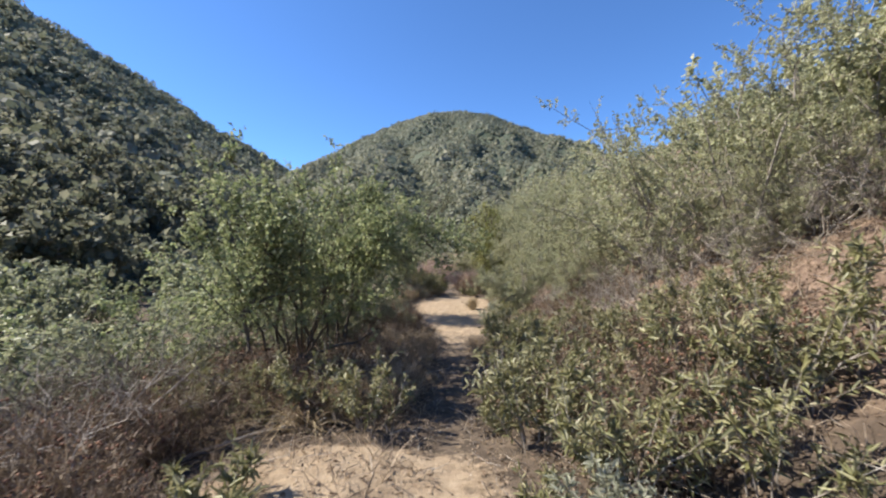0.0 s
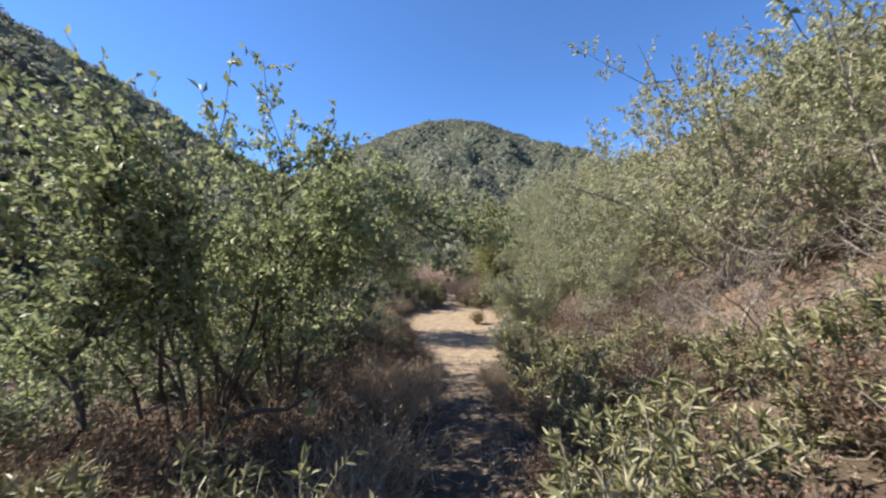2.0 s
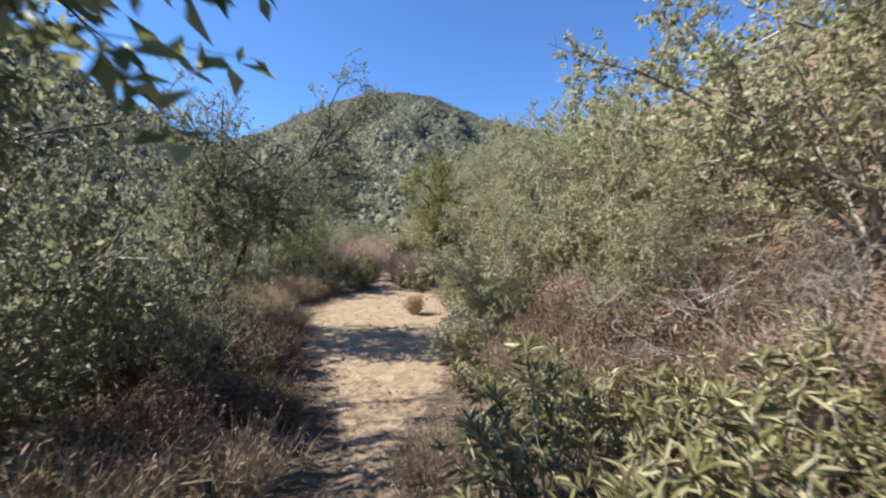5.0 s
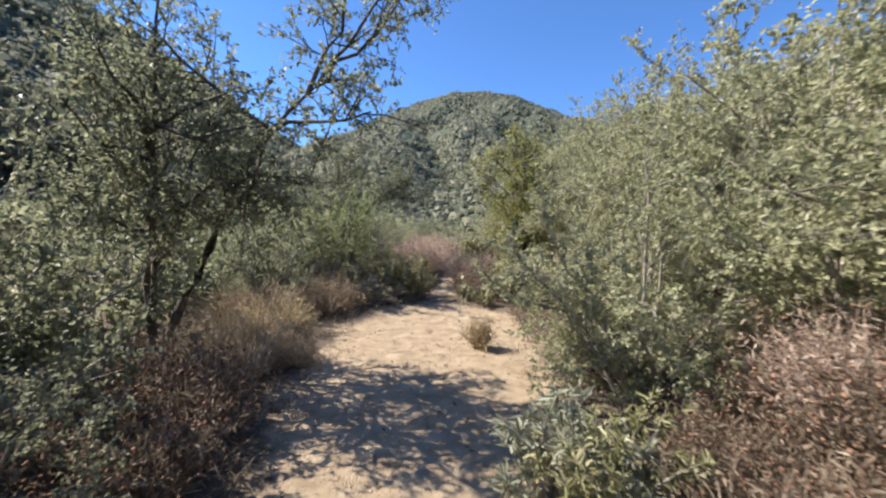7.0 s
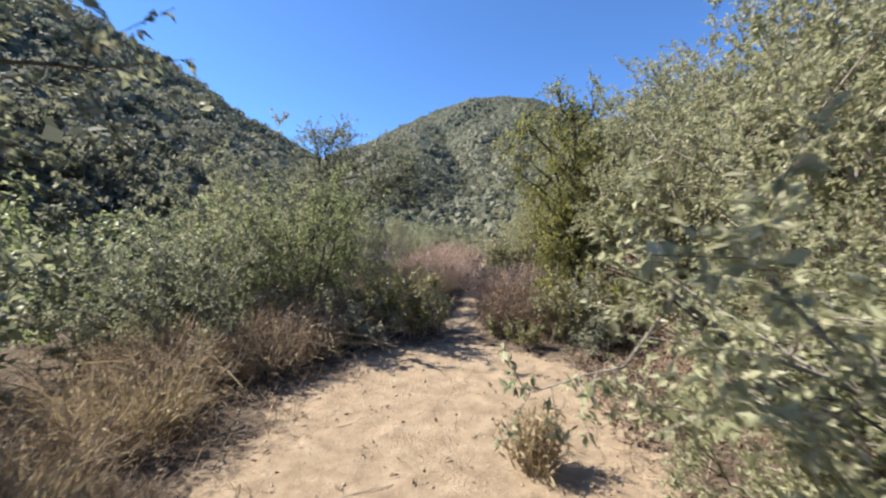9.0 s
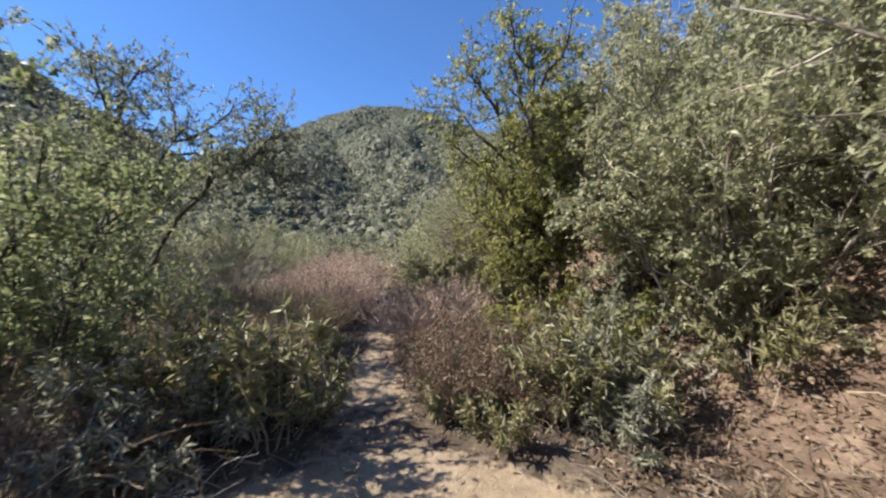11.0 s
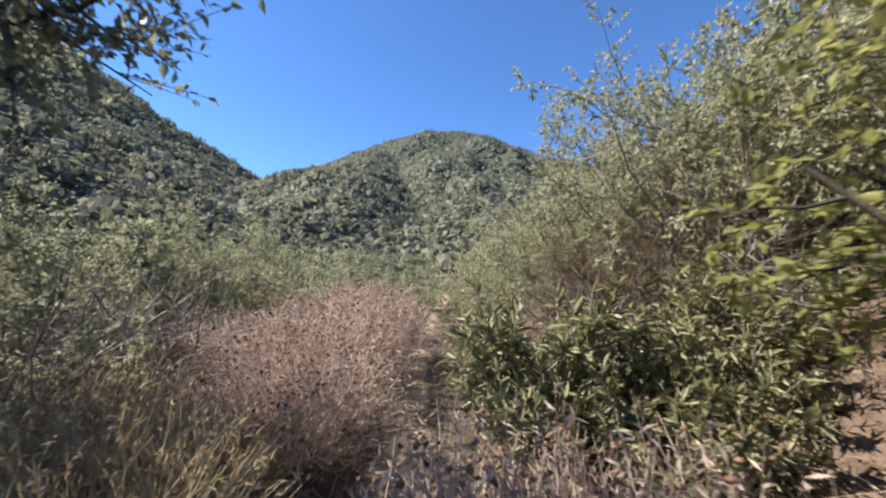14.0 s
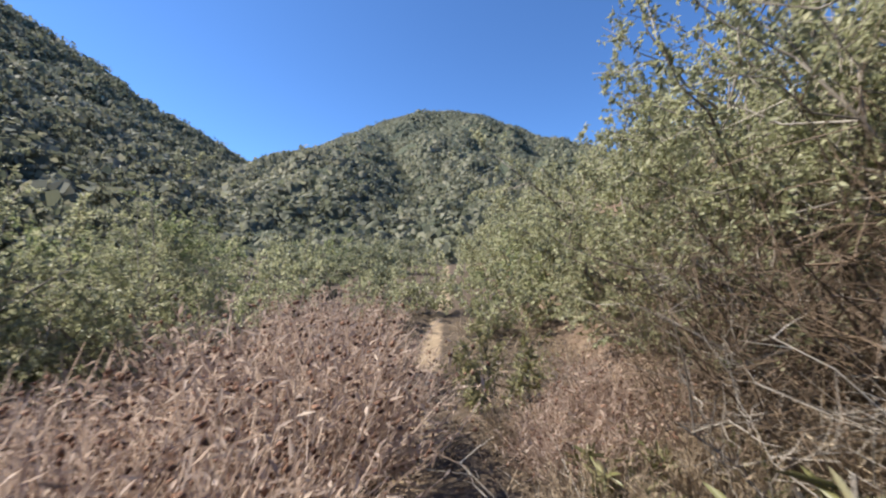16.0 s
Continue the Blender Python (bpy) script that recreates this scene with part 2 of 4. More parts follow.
def leaves_on(rng, lines, n, length, width, t0=0.15, spread=0.75, droop=0.15, slender=False):
    """Folded leaves set along polylines."""
    N, k, _ = lines.shape
    idx = np.repeat(np.arange(N), n)
    t = rng.uniform(t0, 1.0, N * n) * (k - 1)
    i = np.minimum(t.astype(int), k - 2)
    a, b = lines[idx, i], lines[idx, i + 1]
    p = a + (b - a) * (t - i)[:, None]
    d = unit(unit(b - a) * (1 - spread) + unit(rng.normal(size=(N * n, 3))) * spread)
    d[:, 2] -= droop
    d = unit(d)
    side = unit(np.cross(d, rng.normal(size=(N * n, 3)) + np.array([0, 0, 1.3])))
    nor = np.cross(side, d)
    L = (length * rng.uniform(0.55, 1.25, N * n))[:, None]
    W = L * (width / length) * rng.uniform(0.8, 1.2, (N * n, 1))
    lift = nor * W * 0.35
    n_ = N * n
    if slender:
        curl = -nor * L * rng.uniform(0.0, 0.22, (n_, 1))
        v = np.stack([p, p + d * L * 0.3 + side * W * 0.5 + lift, p + d * L * 0.68 + side * W * 0.4 + lift + curl * 0.4,
                      p + d * L + curl, p + d * L * 0.68 - side * W * 0.4 + lift + curl * 0.4, p + d * L * 0.3 - side * W * 0.5 + lift], 1).reshape(-1, 3)
        o = (np.arange(n_) * 6)[:, None]
        f = np.concatenate([o + np.array([[0, 5, 4, 3]]), o + np.array([[0, 3, 2, 1]])])
        return v, f
    v = np.stack([p, p + d * L * 0.45 + side * W * 0.5 + lift, p + d * L, p + d * L * 0.45 - side * W * 0.5 + lift], 1).reshape(-1, 3)
    o = (np.arange(n_) * 4)[:, None]
    f = np.concatenate([o + np.array([[0, 1, 2]]), o + np.array([[0, 2, 3]])])
    return v, f


def stems_from(rng, n, base_r, h, reach, m=6, lean=(0, 0), wiggle=0.035):
    """Stems that rise from a small patch and arch outwards."""
    az = np.arange(n) * 2.399 + rng.uniform(0, 0.9, n)
    rr = reach * np.sqrt(rng.uniform(0.02, 1, n))
    hh = h * np.sqrt(np.maximum(0.12, 1 - 0.85 * (rr / max(reach, 1e-6)) ** 2)) * rng.uniform(0.78, 1.0, n)
    s = np.linspace(0, 1, m)[None, :]
    x = np.cos(az)[:, None] * (base_r * rng.uniform(0.2, 1, (n, 1)) + rr[:, None] * s ** 1.25) + lean[0] * s ** 1.5
    y = np.sin(az)[:, None] * (base_r * rng.uniform(0.2, 1, (n, 1)) + rr[:, None] * s ** 1.25) + lean[1] * s ** 1.5
    z = hh[:, None] * s ** 0.85 - 0.06 * (1 - s)
    line = np.stack([x, y, z], -1)
    bend = np.cumsum(rng.normal(size=(n, m, 3)), axis=1) * wiggle * h
    bend[:, 0] = 0
    return line + bend


# ---------------------------------------------------------------- plants
def shrub(name, seed, h, reach, leaf, leaf_mat, label, wood=TWIG, stems=14, branches=9, twigs=9, per=16, slim=0.5, bare=0.05, base_r=0.2, tw=0.30, category="shrub", dead=0.0, lean=(0, 0), r=0.022, far=False, foot=0.03):
    """A many-stemmed shrub: stems, side branches and twigs, with leaves on the twigs."""
    rng = np.random.default_rng(seed)
    root = tagged(new(name), label, category)
    st = stems_from(rng, stems, base_r, h * 0.92, reach * 0.8, lean=lean)
    br = grow(rng, st, branches, bare, 1.0, 0.30 * h, 0.55, 0.12, out=0.3)
    tg = grow(rng, br, twigs, 0.35, 1.0, tw * 0.85, 0.6, 0.15, 3)
    tip = grow(rng, st, 5, 0.8, 1.0, tw * 1.5, 0.35, 0.1, 3)
    tg = np.concatenate([tg, tip])
    tg = tg[tg[:, :, 2].min(axis=1) > foot]
    br = br[br[:, :, 2].min(axis=1) > foot - 0.02]
    if far:
        part("brushwood", tubes(np.concatenate([st[:, [0, 1, 3, 5]], br]), r * 0.5, r * 0.2, 3), wood, root, kind="stuff")
    else:
        for k in range(stems):
            part("stem", tubes(st[k:k + 1], r * rng.uniform(0.7, 1.2), r * 0.3, 5), wood, root, smooth=True)
        part("brushwood", joined(tubes(br, r * 0.35, r * 0.12, 3), tubes(tg[:, [0, 2]], r * 0.12, r * 0.05, 3)), wood, root, kind="stuff")
    if dead:
        low = tg[:, -1, 2] / h
        tg = tg[(rng.uniform(size=len(tg)) > dead) | (low > 0.5)]
    part("foliage", leaves_on(rng, tg, per, leaf, leaf * slim), leaf_mat, root, kind="stuff")
    return root


def tree(name, seed, reach, leaf, leaf_mat, label, trunk, limbs=9, branches=7, twigs=8, per=12, slim=0.5, r=0.06, tw=0.3, fork=0.35, out=0.2, category="tree", low=0.0):
    """A small tree: crooked trunks (each a list of points), limbs, branches, twigs and leaves."""
    rng = np.random.default_rng(seed)
    root = tagged(new(name), label, category)
    tr = []
    for pts in trunk:
        pts = np.array(pts, float)
        k = np.linspace(0, len(pts) - 1, 12)
        tr.append(np.stack([np.interp(k, np.arange(len(pts)), pts[:, c]) for c in range(3)], -1))
    tr = np.array(tr)
    tr[:, 1:-1] += rng.normal(size=tr[:, 1:-1].shape) * 0.018
    lb = grow(rng, tr, limbs, fork, 1.0, reach, 0.6, 0.15, 5, 0.05, out)
    tips = grow(rng, tr, 18, 0.5, 1.0, reach * 0.55, 0.55, 0.1, 4)
    br = np.concatenate([grow(rng, lb, branches, 0.2, 1.0, reach * 0.5, 0.55, 0.05, 4), tips])
    tg = grow(rng, br, twigs, 0.15, 1.0, tw, 0.6, 0.0, 3)
    tg = tg[tg[:, :, 2].min(axis=1) > low]
    br = br[br[:, :, 2].min(axis=1) > low]
    for n_, t_ in enumerate(tr):
        bole = part("trunk", tubes(t_[None], r, r * 0.12, 8), BARK, root, smooth=True)
        for l_ in lb[n_ * limbs:(n_ + 1) * limbs]:
            if l_[:, 2].min() > low:
                part("limb", tubes(l_[None], r * 0.4, r * 0.14, 5), BARK, bole, smooth=True)
    part("brushwood", joined(tubes(br, r * 0.14, r * 0.05, 3), tubes(tg[:, [0, 2]], r * 0.05, r * 0.022, 3)), BARK, root, kind="stuff")
    part("foliage", leaves_on(rng, tg, per, leaf, leaf * slim), leaf_mat, root, kind="stuff")
    return root


def lance_plant(name, seed, h, reach, stems, per, label, leaf=0.088, mat=LANCE, category="shrub", shoots=3):
    """Upright leafy stems with long narrow leaves, densest at the tips."""
    rng = np.random.default_rng(seed)
    root = tagged(new(name), label, category)
    st = stems_from(rng, stems, reach * 0.35, h, reach, 6, wiggle=0.02)
    sh = grow(rng, st, shoots, 0.3, 0.8, h * 0.35, 0.45, 0.3, 4)
    for k in range(stems):
        part("stem", tubes(st[k:k + 1], 0.007, 0.003, 4), TWIG, root)
    part("brushwood", tubes(sh, 0.004, 0.002, 3), TWIG, root, kind="stuff")
    a = leaves_on(rng, st, per, leaf, leaf * 0.2, 0.3, 0.72, 0.12, True)
    t = leaves_on(rng, st, per // 2, leaf, leaf * 0.2, 0.88, 0.6, -0.1, True)
    b = leaves_on(rng, sh, per // 2, leaf * 0.9, leaf * 0.18, 0.25, 0.7, 0.1, True)
    part("foliage", joined(a, t, b), mat, root, kind="stuff")
    return root


def dry_mound(name, seed, h, reach, stalks, label, mat=PINK, heads=True, category="dry shrub"):
    """A mound of dry arching stalks with seed heads at their tips."""
    rng = np.random.default_rng(seed)
    root = tagged(new(name), label, category)
    st = stems_from(rng, stalks, reach * 0.45, h, reach * 0.75, 4, wiggle=0.04)
    sh = grow(rng, st, 3, 0.3, 0.95, h * 0.4, 0.4, 0.15, 3)
    part("straw", joined(ribbons(st, 0.0036, 0.0018, rng), ribbons(sh, 0.003, 0.0014, rng)), mat, root, kind="stuff")
    part("foliage", leaves_on(rng, sh, 4 if heads else 2, 0.07, 0.013, 0.0, 0.7, 0.05), mat, root, kind="stuff")
    if heads:
        tips = np.concatenate([st[:, -1], sh[:, -1]])
        tips = tips[rng.uniform(size=len(tips)) < 0.5]
        s = rng.uniform(0.006, 0.017, (len(tips), 1, 1))
        octa = np.array([[1, 0, 0], [-1, 0, 0], [0, 1, 0], [0, -1, 0], [0, 0, 0.9], [0, 0, -0.9]], float)
        v = (tips[:, None] + octa[None] * s + rng.normal(size=(len(tips), 6, 3)) * s * 0.25).reshape(-1, 3)
        tri = np.array([[0, 2, 4], [2, 1, 4], [1, 3, 4], [3, 0, 4], [2, 0, 5], [1, 2, 5], [3, 1, 5], [0, 3, 5]])
        f = (np.arange(len(tips)) * 6)[:, None, None] + tri[None]
        part("seed_head", (v, f.reshape(-1, 3)), HEADS, root, kind="stuff")
    return root


def arching_grass(name, seed, h, reach, stalks, label):
    """Long dry straws that rise from one root and bend over towards their tips."""
    rng = np.random.default_rng(seed)
    root = tagged(new(name), label, "grass")
    az = rng.uniform(0, 2 * np.pi, stalks)
    t = np.linspace(0, 1, 7)[None, :]
    run = reach * rng.uniform(0.25, 1.0, (stalks, 1))
    top = h * rng.uniform(0.5, 1.1, (stalks, 1))
    x = np.cos(az)[:, None] * (0.12 * rng.uniform(size=(stalks, 1)) + run * t ** 1.4)
    y = np.sin(az)[:, None] * (0.12 * rng.uniform(size=(stalks, 1)) + run * t ** 1.4)
    z = top * (2.1 * t - rng.uniform(1.1, 1.9, (stalks, 1)) * t ** 2) - 0.03
    bend = np.cumsum(rng.normal(size=(stalks, 7, 3)), axis=1) * 0.012
    bend[:, 0] = 0
    st = np.stack([x, y, z], -1) + bend
    part("straw", ribbons(st, 0.0065, 0.0022, rng), STRAW, root, kind="stuff")
    part("blade", leaves_on(rng, st, 3, 0.14, 0.012, 0.1, 0.5, 0.2), UNDER, root, kind="stuff")
    return root


def dead_brush(name, seed, h, reach, label, stems=9, wood=TWIG):
    """Leafless tangled brush."""
    rng = np.random.default_rng(seed)
    root = tagged(new(name), label, "dead brush")
    st = stems_from(rng, stems, 0.15, h, reach, 6, wiggle=0.06)
    br = grow(rng, st, 9, 0.15, 1.0, 0.42 * h, 0.6, 0.1, 4, 0.1)
    tg = grow(rng, br, 8, 0.2, 1.0, 0.2 * h, 0.65, 0.1, 3, 0.1)
    for k in range(stems):
        part("stem", tubes(st[k:k + 1], 0.013, 0.004, 4), wood, root)
    part("brushwood", joined(tubes(br, 0.005, 0.002, 3), tubes(tg, 0.0026, 0.001, 3)), wood, root, kind="stuff")
    return root


# ---------------------------------------------------------------- the lie of the land
TRAIL_Y = [-30, -3, 0, 1.7, 2.8, 4.0, 5.2, 7.0, 8.7, 10.1, 12, 13.5, 15.5, 16.5, 17.1, 19, 21, 24, 27, 32, 60]
TRAIL_X = [0, 0, 0.0, 0.05, 0.1, 0.08, 0.12, 0.2, 0.3, 0.45, 0.42, 0.4, 0.38, 0.35, 0.33, 0.38, 0.45, 0.4, 0.5, 0.9, 2]
TRAIL_W = [0.2, 0.2, 0.14, 0.09, 0.08, 0.08, 0.1, 0.14, 0.26, 0.6, 1.05, 1.25, 1.3, 1.05, 0.35, 0.17, 0.14, 0.12, 0.13, 0.15, 0.15]
BED_Y = [-60, -3, 0, 2.5, 5.2, 8.7, 10, 13.5, 15, 17.6, 19, 21, 24, 30, 60]
BED_Z = [0.3, 0.1, 0, -0.17, -0.42, -0.61, -0.63, -0.63, -0.6, -0.46, -0.38, -0.22, -0.1, 0.1, 1.5]


def wave(x, y, s, seed):
    """Cheap smooth relief of wavelength about s metres."""
    r = np.random.default_rng(seed)
    out = 0
    for k in range(5):
        a = r.uniform(0, 6.28)
        q = 6.28 / s * r.uniform(0.6, 1.6)
        out = out + np.sin((x * np.cos(a) + y * np.sin(a)) * q + r.uniform(0, 6.28))
    return out / 5


def height(x, y):
    x, y = np.asarray(x, float), np.asarray(y, float)
    c = np.interp(y, TRAIL_Y, TRAIL_X)
    z = np.interp(y, BED_Y, BED_Z)
    d = x - c
    w = np.interp(y, TRAIL_Y, TRAIL_W)
    off = np.clip((np.abs(d) - w) / 0.6, 0, 1)
    z = z + 0.07 * off
    start = np.interp(y, [-5, 0, 4, 8, 11, 14, 18, 21, 30], [1.5, 1.5, 1.6, 1.9, 2.3, 2.4, 2.2, 2.0, 2.0])
    bank = np.clip(d - start, 0, None)
    z = z + np.where(bank < 6, 0.62 * bank - 0.12 * np.exp(-bank) * bank, 0.62 * 6 + (bank - 6) * 0.5)
    z = z + np.clip(bank, 0, 1) * (np.abs(wave(x, y, 1.0, 17)) * 0.16 + wave(x, y, 0.34, 18) * 0.045)
    left = np.clip(-d - 9, 0, None)
    z = z + 0.05 * left - 0.25 * np.clip((-d - 1.2) / 3, 0, 1)
    z = z + wave(x, y, 1.6, 3) * 0.035 * off + wave(x, y, 0.45, 4) * 0.016 + wave(x, y, 0.19, 5) * 0.011 + wave(x, y, 5, 6) * 0.08 * np.clip(np.abs(d) - 1.5, 0, 1)
    return z


gx = np.concatenate([-np.geomspace(3, 1500, 70)[::-1], np.linspace(-3, 7, 160)[1:-1], np.geomspace(7, 1500, 74)])
gy = np.concatenate([-np.geomspace(1, 1500, 45)[::-1], np.linspace(-1, 26, 290)[1:-1], np.geomspace(26, 1500, 70)])
GX, GY = np.meshgrid(gx, gy)
GZ = height(GX, GY)
far = np.hypot(GX, GY - 10)
GZ = np.where(far > 60, np.minimum(GZ, 18 - (far - 60) * 0.05), GZ)
nxs, nys = len(gx), len(gy)
q = (np.arange(nys - 1)[:, None] * nxs + np.arange(nxs - 1)[None]).ravel()
ground = new("ground", mesh_from("ground", np.stack([GX, GY, GZ], -1).reshape(-1, 3), np.stack([q, q + 1, q + 1 + nxs, q + nxs], -1), GROUND, True))
tagged(ground, "sandy trail between brown litter-strewn soil and a clay bank", "ground", kind="structure")
cx = np.interp(GY, TRAIL_Y, TRAIL_X)
wd = np.interp(GY, TRAIL_Y, TRAIL_W)
dd = GX - cx + wave(GX, GY, 1.1, 21) * 0.12
sand = np.clip(1.0 - (np.abs(dd) - wd * 0.75) / (wd * 0.7 + 0.05), 0, 1) * 0.8
patch = np.exp(-(((GX + 0.75) / 1.15) ** 4 + ((GY - 2.95) / 0.55) ** 4))
# sand thinned near y 5-9 and 17: litter, with tree shade painted in
sand = np.maximum(sand * np.interp(GY, [0, 5, 7, 10, 12, 16.5, 17.1, 17.6, 18.2, 40], [0.45, 0.25, 0.28, 0.55, 1, 1, 0.42, 0.42, 0.72, 0.72]), patch * 0.8)
clay = np.clip((dd - np.interp(GY, [0, 4, 8, 11, 15, 30], [2.4, 2.2, 2.3, 2.4, 1.9, 1.5])) / 0.8, 0, 1)
for key, arr in (("sand", sand), ("clay", clay)):
    at = ground.data.attributes.new(key, "FLOAT", "POINT")
    at.data.foreach_set("value", arr.astype(np.float32).ravel())


# ---------------------------------------------------------------- hills
def hill(name, label, U, V, place):
    u, v = np.meshgrid(np.linspace(0, 1, U), np.linspace(0, 1, V))
    X, Y, Z = place(u, v)
    q_ = (np.arange(V - 1)[:, None] * U + np.arange(U - 1)[None]).ravel()
    ob = new(name, mesh_from(name, np.stack([X, Y, Z], -1).reshape(-1, 3), np.stack([q_, q_ + 1, q_ + 1 + U, q_ + U], -1), HAZED_HILL, True))
    return tagged(ob, label, "hill", kind="structure"), (X, Y, Z)


NEARER = 0.84


def mountain_at(u, v):
    X = -190 + 420 * u
    crest = np.interp(X, [-190, -122, -97, -67, -52, -30, -9, 11, 31, 56, 78, 115, 170, 230], [26, 28, 40, 61, 71, 82.5, 89.5, 91.5, 87, 74.5, 65.5, 55.5, 45, 39])
    Y = 55 + 330 * v
    ridge = 260 + wave(X, X * 0, 120, 8) * 12
    f = np.where(Y < ridge, np.clip((Y - 55) / (ridge - 55), 0, 1) ** 1.15, 1 - np.clip((Y - ridge) / 130, 0, 1) ** 1.3)
    spur = np.abs(wave(X + 0.25 * Y, Y * 0.35, 62, 9)) * 19 + wave(X, Y, 25, 10) * 3.2 + np.abs(wave(X - 0.4 * Y, Y * 0.5, 24, 14)) * 4
    spur = 3 + (spur - 3) * np.interp(X, [-60, -5], [0.1, 1])      # lower spurs towards the gap
    Z = (crest + 1.5) * f + (spur - 5) * np.sin(np.pi * np.clip(f, 0, 1)) ** 1.0 - 1.5
    return X * NEARER, Y * NEARER, (Z - 1.5) * NEARER + 1.5


mountain, M = hill("mountain", "scrub-covered rounded mountain under clear sky", 200, 150, mountain_at)


def left_hill_at(u, v):
    Y = -120 + 370 * u
    rx = np.interp(Y, [-120, 0, 50, 100, 120, 140, 160, 190, 220, 250], [-150, -132, -121, -110, -98, -95, -87, -76, -64, -50])
    rz = np.interp(Y, [-120, 0, 50, 100, 120, 140, 160, 190, 220, 250], [90, 84, 77, 63, 57, 54, 46.5, 40, 21, 2])
    foot = -14 + 0 * Y
    X = np.where(v < 0.7, foot + (rx - foot) * v / 0.7, rx - (v - 0.7) / 0.3 * 90)
    f = np.where(v < 0.7, (v / 0.7) ** 1.1, 1 - np.clip((v - 0.7) / 0.3, 0, 1) ** 1.4)
    spur = np.abs(wave(X * 0.3, Y + 0.4 * X, 50, 12)) * 11 + wave(X, Y, 18, 13) * 2
    Z = rz * f + (spur - 4) * np.sin(np.pi * f) - 1.5 * (1 - f)
    return X * NEARER, Y * NEARER, (Z - 1.5) * NEARER + 1.5


left_hill, LH = hill("left_hill", "steep scrub-covered hillside in shade", 160, 90, left_hill_at)


def distant_at(u, v):
    X = -420 + 420 * u
    Y = 520 + 160 * v
    crest = np.interp(X, [-420, -300, -230, -150, -110, -60, 0], [110, 122, 118, 128, 124, 100, 60])
    return X, Y, crest * np.sin(np.pi * np.clip(v, 0.0, 1)) ** 0.8 + wave(X, Y, 60, 41) * 4 - 4


distant, _ = hill("distant_ridge", "distant ridge beyond the valley, tinted blue for haze", 60, 20, distant_at)
distant.data.materials[0] = HAZE_TINT


def scrub_on(name, grid, count, seed, size, label, keep, k=20):
    """Countless small bushes on a hillside: rounded heads with sprays of leaves standing out, one mesh."""
    rng = np.random.default_rng(seed)
    X, Y, Z = grid
    V, U = X.shape
    i = rng.integers(0, V - 1, count * 4)
    j = rng.integers(0, U - 1, count * 4)
    a, b = rng.uniform(size=count * 4), rng.uniform(size=count * 4)

    def at(G):
        return (G[i, j] * (1 - a) + G[i + 1, j] * a) * (1 - b) + (G[i, j + 1] * (1 - a) + G[i + 1, j + 1] * a) * b
    p = np.stack([at(X), at(Y), at(Z)], -1)
    p = p[keep(p)][:count]
    n = len(p)
    az = np.arange(6) * 2 * np.pi / 6
    dome = [np.stack([np.cos(az + o) * c, np.sin(az + o) * c, 0 * az + z], -1) for o, c, z in ((0, 0.8, -0.45), (0.4, 0.66, 0.3))]
    dome = np.concatenate(dome + [np.array([[0, 0, 0.66]])])
    tri = []
    for q in range(6):
        q2 = (q + 1) % 6
        tri += [[q, q2, 6 + q2], [q, 6 + q2, 6 + q], [6 + q, 6 + q2, 12]]
    s = size * rng.uniform(0.4, 1.1, (n, 1, 1)) * np.where(rng.uniform(size=(n, 1, 1)) < 0.1, 1.5, 1) * np.interp(p[:, 2], [12, 70], [1.1, 0.72])[:, None, None]
    v = p[:, None] + dome[None] * s * np.array([1.0, 1.0, 0.8]) * rng.uniform(0.8, 1.15, (n, 13, 1))
    f = ((np.arange(n) * 13)[:, None, None] + np.array(tri)[None]).reshape(-1, 3)
    d = unit(rng.normal(size=(n, k, 3)))
    d[..., 2] = np.abs(d[..., 2])
    c = p[:, None] + d * s * np.array([1.0, 1.0, 0.85]) * rng.uniform(0.75, 1.1, (n, k, 1))
    side = unit(np.cross(d, rng.normal(size=(n, k, 3))))
    up = unit(np.cross(side, d) + d * rng.normal(size=(n, k, 1)) * 0.7)
    w = s * rng.uniform(0.12, 0.26, (n, k, 1))
    lv = np.stack([c - side * w, c - up * w * 0.8, c + side * w * 0.9, c + up * w * 1.2], 2).reshape(-1, 3)
    o = (np.arange(n * k) * 4)[:, None]
    lf = np.concatenate([o + np.array([[0, 1, 2]]), o + np.array([[0, 2, 3]])])
    verts, faces = joined((v.reshape(-1, 3), f), (lv, lf))
    return tagged(new(name, mesh_from(name, verts, faces, HAZED_SCRUB_LEAF)), label, "scrub", kind="stuff")


def in_view_mountain(p):
    return (p[:, 1] < 228) & (np.abs(p[:, 0] - 10) < p[:, 1] * 0.75 + 10)


